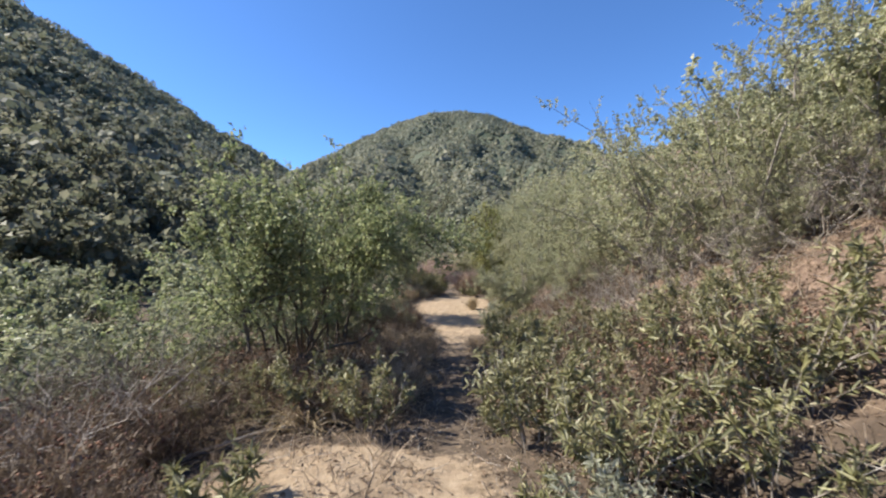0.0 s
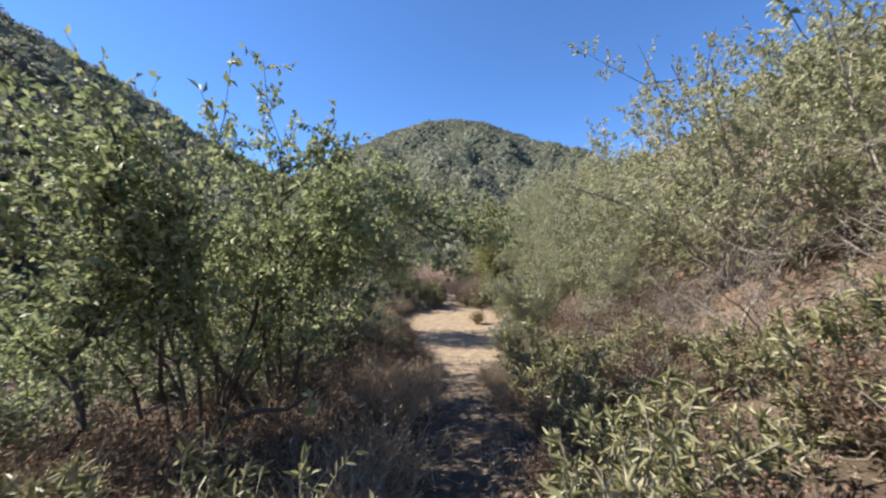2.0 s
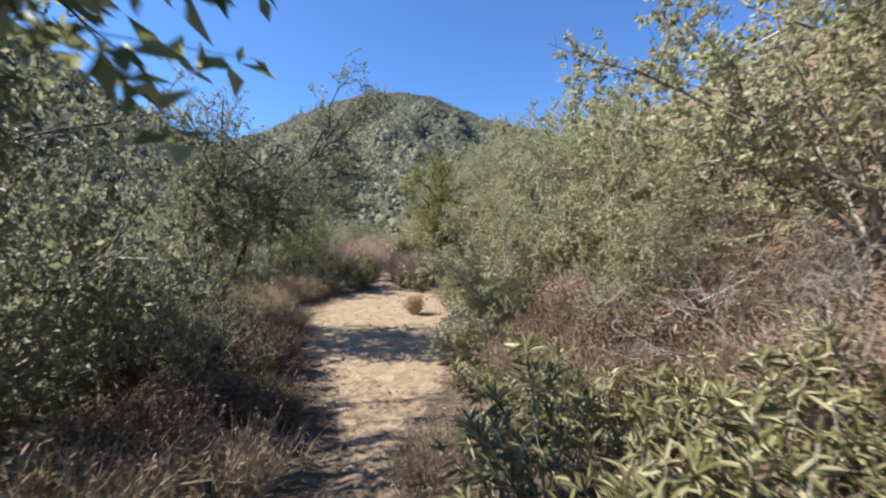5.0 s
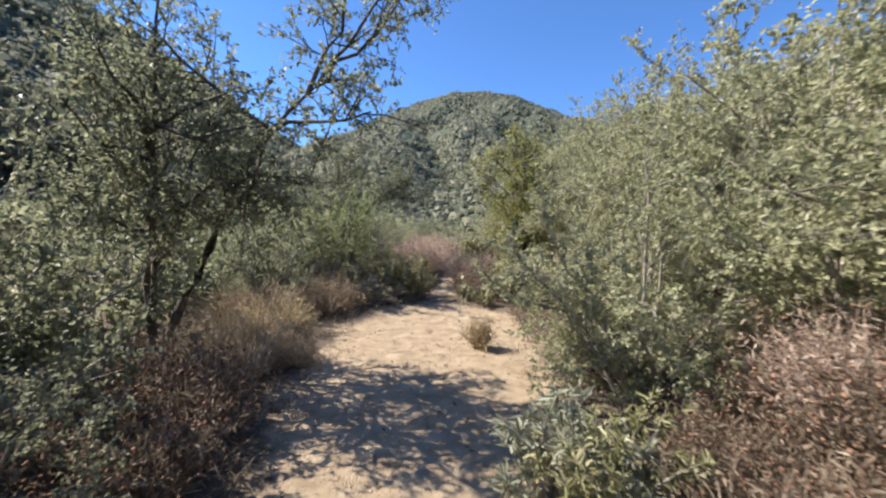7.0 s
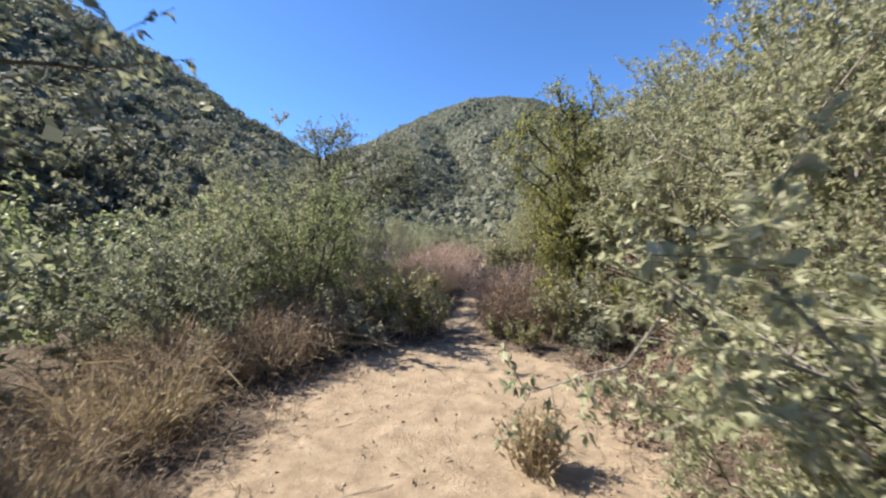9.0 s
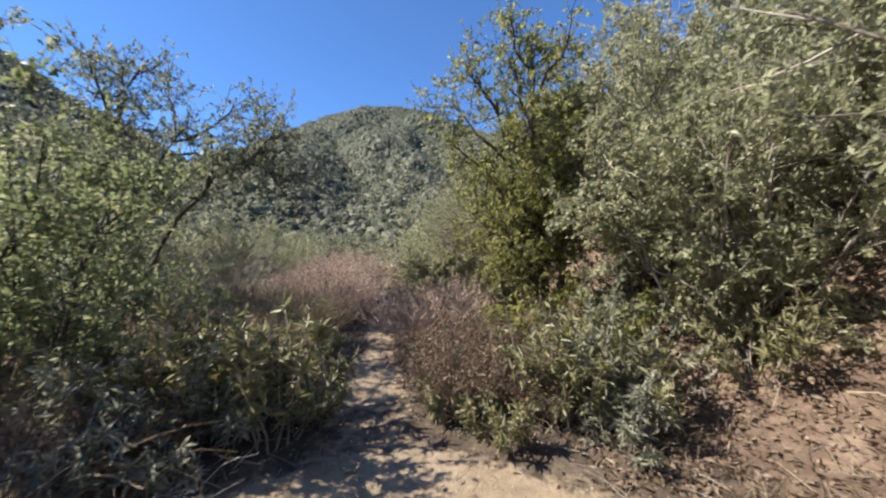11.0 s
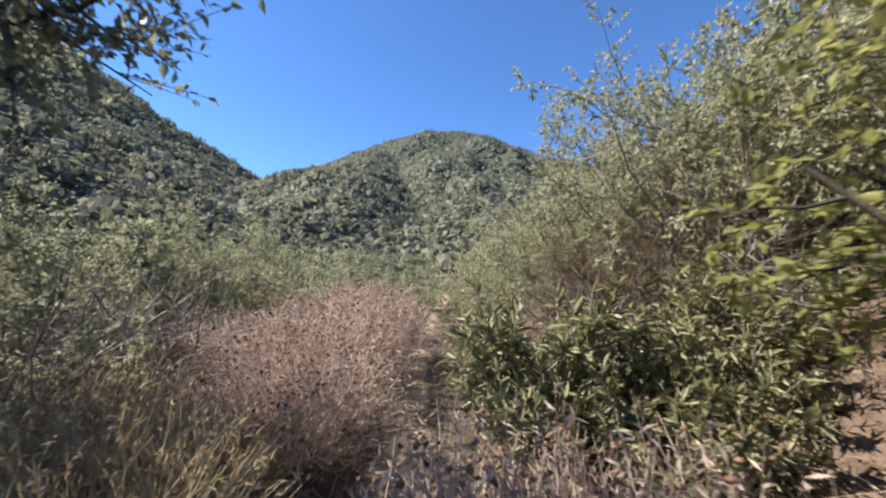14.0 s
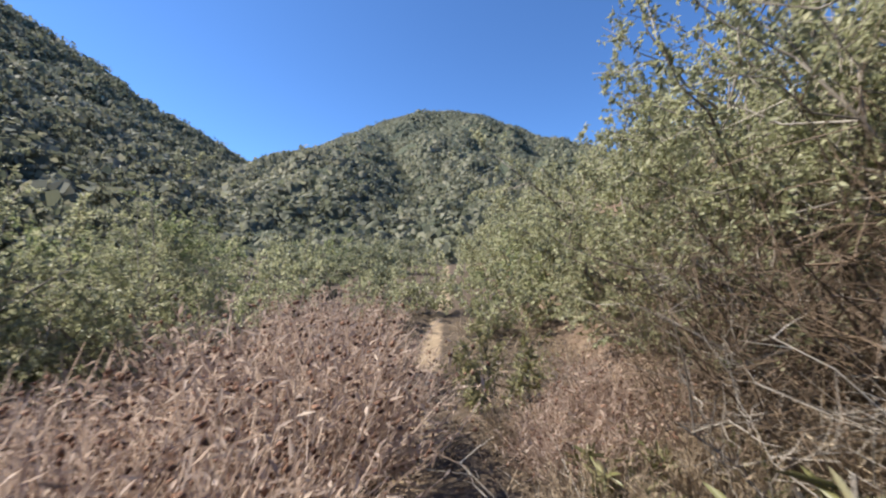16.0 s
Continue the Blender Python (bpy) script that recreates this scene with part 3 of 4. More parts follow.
def leafy_scrub(name, grid, count, seed, size, label, keep, k=38):
    """Nearer bushes on a hillside: loose heads of leaf sprays, one mesh."""
    rng = np.random.default_rng(seed)
    X, Y, Z = grid
    V, U = X.shape
    i, j = rng.integers(0, V, count * 14), rng.integers(0, U, count * 14)
    p = np.stack([X[i, j], Y[i, j], Z[i, j]], -1) + rng.normal(size=(count * 14, 3)) * np.array([0.8, 0.8, 0])
    p = p[keep(p)][:count]
    n = len(p)
    s = size * rng.uniform(0.5, 1.3, (n, 1, 1))
    d = unit(rng.normal(size=(n, k, 3)))
    d[..., 2] = np.abs(d[..., 2])
    c = p[:, None] + d * s * np.array([1.0, 1.0, 0.85]) * rng.uniform(0.75, 1.1, (n, k, 1))
    side = unit(np.cross(d, rng.normal(size=(n, k, 3))))
    up = unit(np.cross(side, d) + d * rng.normal(size=(n, k, 1)) * 0.6)
    w = s * rng.uniform(0.11, 0.24, (n, k, 1))
    v = np.stack([c - side * w, c - up * w * 0.8, c + side * w * 0.9, c + up * w * 1.2], 2).reshape(-1, 3)
    o = (np.arange(n * k) * 4)[:, None]
    f = np.concatenate([o + np.array([[0, 1, 2]]), o + np.array([[0, 2, 3]])])
    return tagged(new(name, mesh_from(name, v, f, HAZED_SCRUB_LEAF)), label, "scrub", kind="stuff")


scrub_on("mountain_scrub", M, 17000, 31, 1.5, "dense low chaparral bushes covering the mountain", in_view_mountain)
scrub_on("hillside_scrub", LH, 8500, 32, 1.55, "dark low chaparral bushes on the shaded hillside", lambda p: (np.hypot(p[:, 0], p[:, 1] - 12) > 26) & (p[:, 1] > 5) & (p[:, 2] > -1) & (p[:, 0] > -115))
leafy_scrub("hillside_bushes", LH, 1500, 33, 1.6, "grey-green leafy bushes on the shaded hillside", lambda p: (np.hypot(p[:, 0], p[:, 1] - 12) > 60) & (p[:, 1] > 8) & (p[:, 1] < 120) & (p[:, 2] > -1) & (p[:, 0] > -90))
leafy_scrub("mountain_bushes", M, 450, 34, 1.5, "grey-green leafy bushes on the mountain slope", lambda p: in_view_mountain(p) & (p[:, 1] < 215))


# ---------------------------------------------------------------- the plants, stretch by stretch
def ground_at(x, y):
    return float(height(x, y))


def put(thing, x, y, s=1.0, turn=0.0, sz=None, sink=0.03):
    tagged(thing, group=thing.name.split(".")[0].replace("_", " ") + "s along the trail")
    m = Matrix.LocRotScale((x, y, ground_at(x, y) - sink), Euler((0, 0, radians(turn))), (s, s, sz or s))
    thing.matrix_basis = m
    return thing


def again(thing, x, y, s=1.0, turn=0.0, sz=None, sink=0.03, label=""):
    m = Matrix.LocRotScale((x, y, ground_at(x, y) - sink), Euler((0, 0, radians(turn))), (s, s, sz or s))
    ob = copy_thing(thing, Matrix.Identity(4))
    ob.matrix_basis = m
    if label:
        tagged(ob, label)
    return ob


# plain shrubs for the slopes and the valley floor
far_willow = put(shrub("pale_green_shrub", 41, 2.7, 1.6, 0.115, WILLOW, "pale olive-green shrub on the slope", stems=10, branches=7, twigs=5, slim=0.62, per=8, far=True), 8, 6)
far_dusky = put(shrub("dusky_shrub", 42, 2.3, 1.6, 0.115, DARK, "dusky olive shrub on the valley floor", stems=10, branches=7, twigs=5, slim=0.62, per=8, far=True), -8, 6)
far_green = put(shrub("leafy_shrub", 43, 2.5, 1.6, 0.115, GREEN, "green leafy shrub on the valley floor", stems=10, branches=7, twigs=5, slim=0.62, per=8, far=True), -7, 12)

# left of the trail, first stretch
leafy = put(shrub("leafy_shrub", 1, 2.9, 1.75, 0.055, GREEN, "tall green leafy shrub beside the trail", wood=BARK, branches=11, per=15, slim=0.56, foot=0.8), -2.15, 5.8, 1.0, 0, 1.2)
overhang = put(tree("overhanging_tree", 21, 0.6, 0.06, GREEN, "green leafy tree with limbs arching over the trail",
                    [[(0, 0, -0.1), (0.2, 0.05, 0.8), (0.5, 0.1, 1.7), (0.95, 0.0, 2.15), (1.6, -0.1, 2.3)], [(0, 0, -0.1), (0.1, -0.2, 0.9), (0.3, -0.5, 1.8), (0.6, -0.7, 2.2), (1.0, -0.8, 2.4)],
                     [(0, 0, -0.1), (-0.2, 0.2, 1), (-0.3, 0.3, 2), (-0.2, 0.3, 2.8)],
                     [(0, 0, -0.1), (-0.3, -0.6, 1.0), (-0.5, -1.2, 1.9), (-0.4, -1.7, 2.3)], [(0, 0, -0.1), (0.2, 0.6, 1.4), (0.25, 1.0, 2.1), (0.3, 1.4, 2.6)]], 8, 6, 6, 12, r=0.03, fork=0.36, low=1.5), -1.75, 6.5)
crooked = put(tree("crooked_tree", 2, 0.7, 0.05, GREEN, "small crooked dark-barked tree with sparse green leaves",
                   [[(0, 0, -0.1), (-0.1, 0, 0.4), (0.12, 0.05, 0.75), (0.02, 0, 1.1), (0.18, 0, 1.35), (0.1, 0.1, 1.75)]], 8, 6, 6, 9, r=0.04), -2.45, 4.9)
dusky = put(shrub("dusky_shrub", 3, 2.2, 1.4, 0.05, DARK, "dusky olive shrub standing in shade", per=13, slim=0.56), -2.2, 8.6, 1.0, 0, 1.4)
again(dusky, -2.55, 11.0, 0.95, 100, 1.15)
again(dusky, -2.9, 9.9, 0.9, 20, 1.1)
again(dusky, -1.45, 10.2, 0.5, 200)
again(dusky, -2.4, 7.3, 0.8, 250)
again(far_dusky, -3.6, 11.4, 1.0, 60)
again(far_dusky, -4.3, 14.4, 1.05, 160)
again(far_dusky, -5.4, 12.8, 1.1, 300)
again(far_dusky, -3.9, 16.4, 0.8, 30)
again(dusky, -3.7, 4.9, 0.8, 330, 0.7)
again(far_green, -5.9, 5.4, 0.8, 15, 0.6)
again(far_dusky, -7.0, 4.0, 1.0, 75, 0.75)
again(far_dusky, -4.8, 9.2, 1.1, 200)
again(far_dusky, -4.9, 4.4, 0.75, 40, 0.6)
again(far_green, -4.6, 6.6, 0.85, 130, 0.7)
grey = put(dead_brush("dead_brush", 4, 1.0, 0.9, "grey leafless tangled brush"), -2.7, 2.9)
for x, y, s, a in ((-3.0, 2.5, 0.9, 260), (-4.2, 3.0, 1.1, 150), (-3.6, 1.9, 1.1, 190), (-3.6, 3.4, 1.0, 20), (-1.5, 8.0, 0.7, 130), (-2.0, 21.6, 1.3, 40), (-2.6, 22.4, 1.4, 100), (2.4, 22.6, 1.2, 200), (3.0, 23.4, 1.4, 300), (2.9, 7.6, 0.9, 20), (3.3, 6.3, 0.9, 120), (3.2, 8.6, 0.9, 220), (-1.3, 12.3, 0.7, 0), (-1.5, 16.4, 0.8, 30), (-2.3, 17.2, 1.0, 70), (-0.9, 20.9, 0.6, 90), (3.6, 19.0, 1.0, 10), (4.9, 5.4, 1.1, 0), (4.2, 5.6, 0.8, 70), (5.5, 5.1, 1.1, 140), (4.4, 7.4, 1.2, 250), (3.7, 8.3, 0.9, 330), (3.0, 9.4, 0.9, 60), (-2.4, 21.0, 1.3, 210), (-1.8, 20.2, 0.8, 10), (-3.0, 21.6, 1.5, 120), (-2.3, 19.0, 0.9, 280), (-3.1, 20.2, 1.2, 330), (4.2, 23.6, 1.5, 90), (3.5, 22.0, 1.2, 190)):
    again(grey, x, y, s, a)

thicket = put(dead_brush("brown_thicket", 24, 1.7, 0.9, "dense brown leafless thicket on the bank", 16, BROWN), 3.05, 23.3)
for x, y, s, a in ((3.5, 22.7, 1.0, 90), (2.75, 24.0, 0.8, 200), (1.75, 17.7, 0.38, 60), (2.2, 18.1, 0.45, 280), (3.0, 22.6, 1.1, 20), (3.9, 23.6, 1.2, 110), (2.5, 23.3, 0.8, 220), (-2.2, 3.6, 0.5, 80), (-2.9, 3.9, 0.55, 310), (-2.5, 3.0, 0.42, 40), (-3.4, 3.5, 0.5, 170), (3.6, 9.3, 0.8, 310)):
    again(thicket, x, y, s, a)

# right bank, first stretch
willow = put(shrub("pale_green_shrub", 5, 2.6, 1.5, 0.049, WILLOW, "rounded pale olive-green willow-like shrub", stems=16, branches=10, per=22, slim=0.44, bare=0.0), 2.5, 12.6, 0.9)
again(willow, 3.8, 11.5, 1.05, 70)
again(willow, 2.3, 13.3, 0.6, 130)
again(willow, 4.6, 12.9, 1.15, 200)
again(willow, 3.5, 14.7, 1.1, 160)
again(willow, 3.3, 9.7, 0.6, 250)
bankshrub = put(shrub("bank_shrub", 6, 3.0, 1.7, 0.048, WILLOW, "grey-green twiggy shrub growing on the bank", per=19, slim=0.5, dead=0.3, bare=0.0), 4.95, 6.7, 1.15)
again(bankshrub, 4.5, 8.6, 1.3, 120)
again(bankshrub, 6.1, 5.5, 1.2, 220)
again(far_willow, 5.4, 10.7, 1.1, 310)
again(far_willow, 6.5, 7.6, 1.25, 80)

again(bankshrub, 5.2, 5.7, 0.62, 40)
again(bankshrub, 4.7, 6.1, 0.5, 160)
again(bankshrub, 5.8, 6.6, 0.7, 280)

# second stretch
rightree = put(tree("yellow_green_tree", 7, 0.8, 0.055, YELLOW, "slender yellow-green leafy tree beside the trail",
                    [[(0, 0, -0.1), (0.05, 0, 1), (-0.05, 0.05, 2), (-0.1, 0, 3.5)], [(0.1, 0.05, -0.1), (0.3, 0.1, 0.9), (0.35, 0.2, 1.9), (0.3, 0.2, 2.9)],
                     [(0, 0, -0.1), (-0.1, 0.05, 1.0), (-0.25, 0.1, 2.0), (-0.5, 0.1, 3.0)]], 14, 7, 7, 9, fork=0.08, low=0.65), 2.3, 18.7)
again(willow, 4.2, 18.5, 1.2, 10)
put(shrub("pale_green_shrub", 45, 2.6, 1.35, 0.052, WILLOW, "pale olive-green shrub on the littered bank", stems=16, branches=10, per=18, slim=0.46, foot=0.15), 3.4, 17.2)
again(willow, 5.7, 17.2, 1.2, 50)
again(willow, 4.1, 18.9, 1.25, 150)
again(willow, 5.2, 18.2, 1.4, 80)
again(willow, 4.9, 20.2, 1.4, 100)
lefttree = put(tree("dark_tree", 8, 1.0, 0.048, DARK, "dark small-leaved tree leaning over the clearing",
                    [[(0, 0, -0.1), (-0.05, 0, 0.6), (0.2, 0, 1.2), (0.6, -0.1, 2.0), (1.2, -0.3, 2.7), (1.7, -0.4, 3.0)], [(-0.35, 0.1, -0.1), (-0.4, 0.1, 0.7), (-0.45, 0.2, 1.6), (-0.2, 0.1, 3.0)],
                     [(-0.35, 0.1, -0.1), (-0.3, 0.0, 0.8), (0.1, -0.5, 1.8), (0.4, -1.0, 2.7)]], 11, 7, 8, 13, fork=0.34, low=1.0), -2.15, 12.7)
again(willow, -3.6, 18.2, 1.05, 140, 1.15)
again(leafy, -2.05, 17.3, 0.85, 40, 0.9)
again(dusky, -3.5, 19.0, 0.7, 200)
again(dusky, -2.9, 16.0, 0.9, 70)
again(far_green, -5.2, 19.4, 1.05, 220)
again(far_green, -5.4, 17.4, 1.0, 20)
again(far_green, -4.6, 21.3, 1.05, 20)
leaning = put(tree("leaning_tree", 28, 0.85, 0.05, DARK, "dark small-leaved tree leaning high over the trail edge",
                   [[(0, 0, -0.1), (0.15, 0, 0.9), (0.5, 0.05, 1.7), (1.1, 0.0, 2.4), (1.8, -0.1, 2.7)], [(-0.3, 0.1, -0.1), (-0.3, -0.1, 1.0), (-0.1, -0.4, 2.1), (0.4, -0.7, 3.1)],
                    [(-0.3, 0.1, -0.1), (-0.4, 0.3, 1.1), (-0.2, 0.6, 2.2), (0.3, 0.8, 3.2)]], 10, 7, 7, 11, fork=0.4, low=1.85), -2.7, 19.8)
again(bankshrub, -2.1, 20.4, 0.62, 130)

# third stretch
again(willow, 3.1, 25.8, 1.15, 200)
again(bankshrub, 4.0, 22.8, 1.15, 50)
again(willow, 4.7, 23.5, 1.35, 70)
again(willow, 4.9, 21.9, 1.3, 250)
again(willow, 3.1, 24.1, 0.85, 330)
again(bankshrub, 3.9, 24.8, 1.25, 170)
again(leafy, -3.0, 26.0, 0.75, 310)
again(far_dusky, -4.2, 24.2, 0.95, 310)
again(willow, -2.3, 25.0, 0.75, 110)
again(willow, -3.4, 24.2, 0.85, 20)
again(bankshrub, -3.3, 22.2, 0.62, 30)
again(far_dusky, -3.9, 23.3, 0.85, 260)
again(far_green, -5.2, 22.4, 0.8, 10)

# low plants
lance = put(lance_plant("lance_leaved_plant", 11, 0.85, 0.4, 14, 34, "low shrub of long narrow yellow-green leaves"), 1.2, 2.6)
lance2 = put(lance_plant("lance_leaved_plant", 12, 0.75, 0.3, 9, 30, "low shrub of long narrow pale leaves"), -0.75, 3.9)
rr_ = random.Random(5)
spots = [(1.9, 2.4), (2.5, 2.9), (0.8, 3.4), (1.5, 3.5), (2.2, 3.8), (0.95, 4.4), (1.7, 4.7), (2.4, 5.0), (1.2, 5.6), (1.9, 5.9), (1.4, 6.7), (2.0, 7.3), (1.5, 8.0), (2.9, 3.9), (3.4, 4.6), (3.3, 3.0), (2.7, 6.0), (2.6, 7.2), (2.4, 8.2), (3.1, 5.2), (1.2, 7.4), (1.6, 8.8),
         (1.55, 10.8), (-1.4, 4.2), (-2.0, 4.3), (-2.6, 4.1), (-1.3, 17.3), (-0.6, 17.3), (-0.9, 17.25), (1.9, 17.2), (1.3, 20.9), (1.9, 21.2), (2.4, 20.9), (1.7, 21.6), (2.3, 21.5), (2.9, 21.3), (1.3, 21.05), (1.1, 24.6), (1.8, 20.3), (1.15, 20.9), (1.55, 21.2), (2.1, 21.6), (2.8, 21.7), (3.3, 21.5), (2.6, 21.2), (-1.8, 17.8), (3.2, 16.8), (3.4, 17.6), (1.15, 20.5)]
for i, (x, y) in enumerate(spots):
    again(lance if i % 3 else lance2, x, y, rr_.uniform(0.85, 1.2) * (1.32 if 20.6 < y < 23 else 1.0), rr_.uniform(0, 360))
for x, y, s, a in ((-0.35, 17.15, 1.35, 20), (-0.95, 17.3, 1.3, 100), (-0.15, 17.5, 1.0, 260), (1.75, 16.95, 0.95, 40), (2.25, 16.85, 1.0, 130)):
    again(lance2, x, y, s, a)
low_lance = put(lance_plant("low_lance_plant", 19, 0.42, 0.22, 7, 24, "knee-high plant of narrow pale green leaves at the trail edge"), 0.95, 17.3)
for x, y, s, a in ((-1.4, 2.5, 1.1, 30), (0.62, 2.3, 0.9, 70), (0.55, 4.0, 0.8, 200), (1.25, 16.9, 1.0, 100), (1.6, 23.2, 1.1, 0), (2.4, 23.0, 1.2, 60), (-0.2, 19.2, 0.9, 110), (1.3, 9.8, 0.9, 150), (-0.9, 10.2, 0.9, 20)):
    again(low_lance, x, y, s, a)
pale_lance = put(lance_plant("pale_lance_plant", 18, 0.7, 0.35, 11, 30, "low plant of long bleached pale leaves", 0.1, PALE), -1.25, 16.8)
for x, y, s, a in ((-0.75, 17.1, 0.8, 50), (-0.25, 17.6, 0.7, 120), (-0.95, 16.7, 0.8, 300), (-1.7, 17.0, 1.0, 210), (1.4, 10.95, 1.0, 20), (1.95, 17.15, 0.9, 50), (0.9, 2.2, 0.7, 10), (3.1, 18.3, 0.9, 200), (2.0, 16.6, 0.7, 90), (1.35, 11.3, 0.8, 60), (2.2, 6.5, 0.8, 30), (1.2, 5.0, 0.7, 80)):
    again(pale_lance, x, y, s, a)
sage = put(lance_plant("pale_bush", 13, 0.9, 0.48, 22, 34, "small rounded pale grey-green bush", 0.06, PALE), 2.25, 17.2, 1.1)
herb = put(shrub("yellow_herb", 17, 0.6, 0.55, 0.05, YELLOW, "low bright yellow-green herb under the tree", stems=16, branches=6, twigs=4, per=8, tw=0.14, r=0.008), 2.2, 18.05, 1.4)
again(herb, 2.75, 18.3, 1.2, 120)

pink = put(dry_mound("dry_mound", 14, 0.75, 0.8, 420, "dry pinkish-brown mound of stalks with seed heads"), 1.1, 19.5)
tan = put(dry_mound("dry_grass_clump", 15, 0.6, 0.6, 300, "dry straw-coloured grass clump", UNDER, False, "grass"), -2.3, 15.0)
for x, y, s, a in ((-0.45, 22.3, 1.1, 10), (-1.3, 22.8, 0.85, 80), (-0.3, 23.6, 1.2, 150), (-1.2, 24.4, 0.95, 220), (-2.1, 23.4, 0.8, 20), (-0.3, 21.1, 0.85, 60),  (3.3, 11.0, 0.9, 200), (-0.6, 25.5, 1.1, 300), (2.9, 7.6, 0.7, 60), (2.0, 24.0, 0.8, 40), (1.5, 23.6, 0.6, 140)):
    again(pink, x, y, s, a)
for x, y, s, a in ((-1.7, 15.8, 1.0, 40), (-2.9, 15.6, 1.1, 100), (-1.6, 17.0, 1.0, 160), (-2.4, 16.6, 1.1, 200), (-1.1, 18.3, 0.9, 120), (-0.5, 19.5, 0.6, 75), (-0.75, 4.6, 0.8, 0), (-0.65, 5.3, 0.8, 20), (-0.7, 6.6, 0.8, 70),  (-0.9, 7.6, 0.8, 190),  (-1.7, 12.4, 0.9, 150), (-1.9, 13.6, 0.8, 250), (1.9, 10.0, 0.8, 30), (2.3, 9.2, 0.9, 60), (2.9, 8.1, 0.8, 80), (-1.4, 6.0, 0.9, 200), (-0.55, 8.3, 0.7, 10), (-0.45, 7.2, 0.7, 100), (0.75, 8.4, 0.5, 30), (0.8, 7.3, 0.5, 60), (-1.2, 13.2, 0.6, 300), (1.35, 22.9, 0.6, 20), (2.1, 23.1, 0.8, 200), (2.8, 22.9, 0.9, 90), (2.5, 24.2, 0.8, 10), (1.2, 24.0, 0.5, 60)):
    again(tan, x, y, s, a)
brown = put(dry_mound("brown_mound", 26, 0.6, 0.55, 330, "dark brown dried-up low bush", RUSSET, True), 1.1, 17.6, 0.9)
# those near x -1, y 9-11.5 are dark partly to imitate shade
for x, y, s, a in ((1.55, 17.3, 0.75, 40), (1.45, 18.2, 1.0, 120), (1.95, 17.8, 0.85, 200), (0.98, 18.5, 0.7, 280), (-1.15, 16.9, 0.8, 15), (-1.7, 16.2, 0.9, 95), (-0.8, 17.6, 0.6, 170), (-1.2, 5.0, 0.8, 60), (-0.9, 6.0, 0.7, 140), (-1.5, 7.0, 0.9, 220), (-1.2, 8.6, 0.8, 300), (2.6, 10.2, 1.0, 20), (2.5, 11.2, 0.8, 30), (3.0, 11.4, 0.9, 170), (3.1, 10.6, 1.1, 0), (2.5, 9.4, 0.8, 90), (3.0, 9.8, 1.0, 200), (2.35, 10.7, 0.8, 260), (-1.0, 10.6, 0.8, 10), (-1.1, 9.3, 0.8, 130), (-1.2, 11.4, 0.9, 250), (-0.55, 9.4, 0.6, 320), (-1.7, 10.3, 1.0, 90), (-1.7, 11.9, 0.9, 0), (3.3, 8.8, 1.1, 100), (2.6, 8.7, 0.8, 190), (1.3, 4.0, 0.9, 10), (1.8, 5.3, 0.9, 70), (2.6, 4.4, 1.0, 130), (1.1, 6.2, 0.7, 190), (1.7, 7.0, 0.9, 250), (2.3, 6.5, 0.9, 310), (0.85, 5.2, 0.6, 30), (1.5, 3.0, 0.9, 90), (2.2, 3.3, 1.0, 150), (2.9, 3.4, 0.9, 210), (-1.9, 4.7, 0.9, 45), (-2.0, 2.2, 0.7, 140), (-2.5, 2.4, 0.9, 10), (-2.7, 3.3, 1.0, 70), (-3.4, 2.7, 1.1, 300), (-1.7, 21.7, 0.9, 0), (-2.3, 22.3, 1.0, 80), (-1.25, 21.2, 0.7, 160), (-2.4, 5.2, 1.0, 105), (-2.9, 4.6, 1.0, 165), (-1.9, 6.1, 0.9, 225), (-2.3, 7.2, 1.0, 285), (-1.3, 4.2, 0.7, 345), (-3.3, 5.4, 1.0, 15), (-1.5, 5.5, 0.8, 75)):
    again(brown, x, y, s, a)
pale = put(dry_mound("pale_grass_clump", 29, 0.62, 0.6, 300, "dry golden straw-coloured grass clump", STRAW, False, "grass"), -0.6, 19.9)
for x, y, s, a in ((-0.75, 18.7, 0.9, 30), (-1.35, 19.0, 1.0, 210), (-1.3, 20.6, 1.1, 50), (-0.9, 20.3, 0.8, 120), (-0.45, 20.5, 0.7, 300), (-1.9, 19.4, 1.0, 170), (1.75, 19.2, 0.6, 80), (-1.5, 13.0, 0.8, 10), (-1.9, 14.2, 0.9, 200)):
    again(pale, x, y, s, a)
arching = put(arching_grass("arching_grass", 27, 0.62, 1.0, 120, "pale dry grass arching in long straws"), -1.75, 15.9)
for x, y, s, a in ((-2.3, 15.2, 1.1, 60), (-1.3, 16.5, 0.9, 130), (-2.2, 16.6, 1.1, 200), (-2.8, 14.6, 1.0, 270), (-1.3, 3.9, 0.7, 20), (-1.0, 4.9, 0.7, 160), (-1.5, 6.3, 0.8, 230), (-1.4, 18.9, 0.8, 300), (-1.0, 19.7, 0.8, 10), (-1.7, 19.6, 0.9, 80), (-0.9, 8.0, 0.7, 150), (-1.6, 9.0, 0.9, 40), (1.9, 23.6, 0.7, 220), (2.7, 23.5, 0.8, 290)):
    again(arching, x, y, s, a)
tuft = put(dry_mound("grass_tuft", 16, 0.34, 0.14, 110, "small yellow grass tuft on the sand", STRAW, False, "grass"), 1.02, 14.2, 1.15)

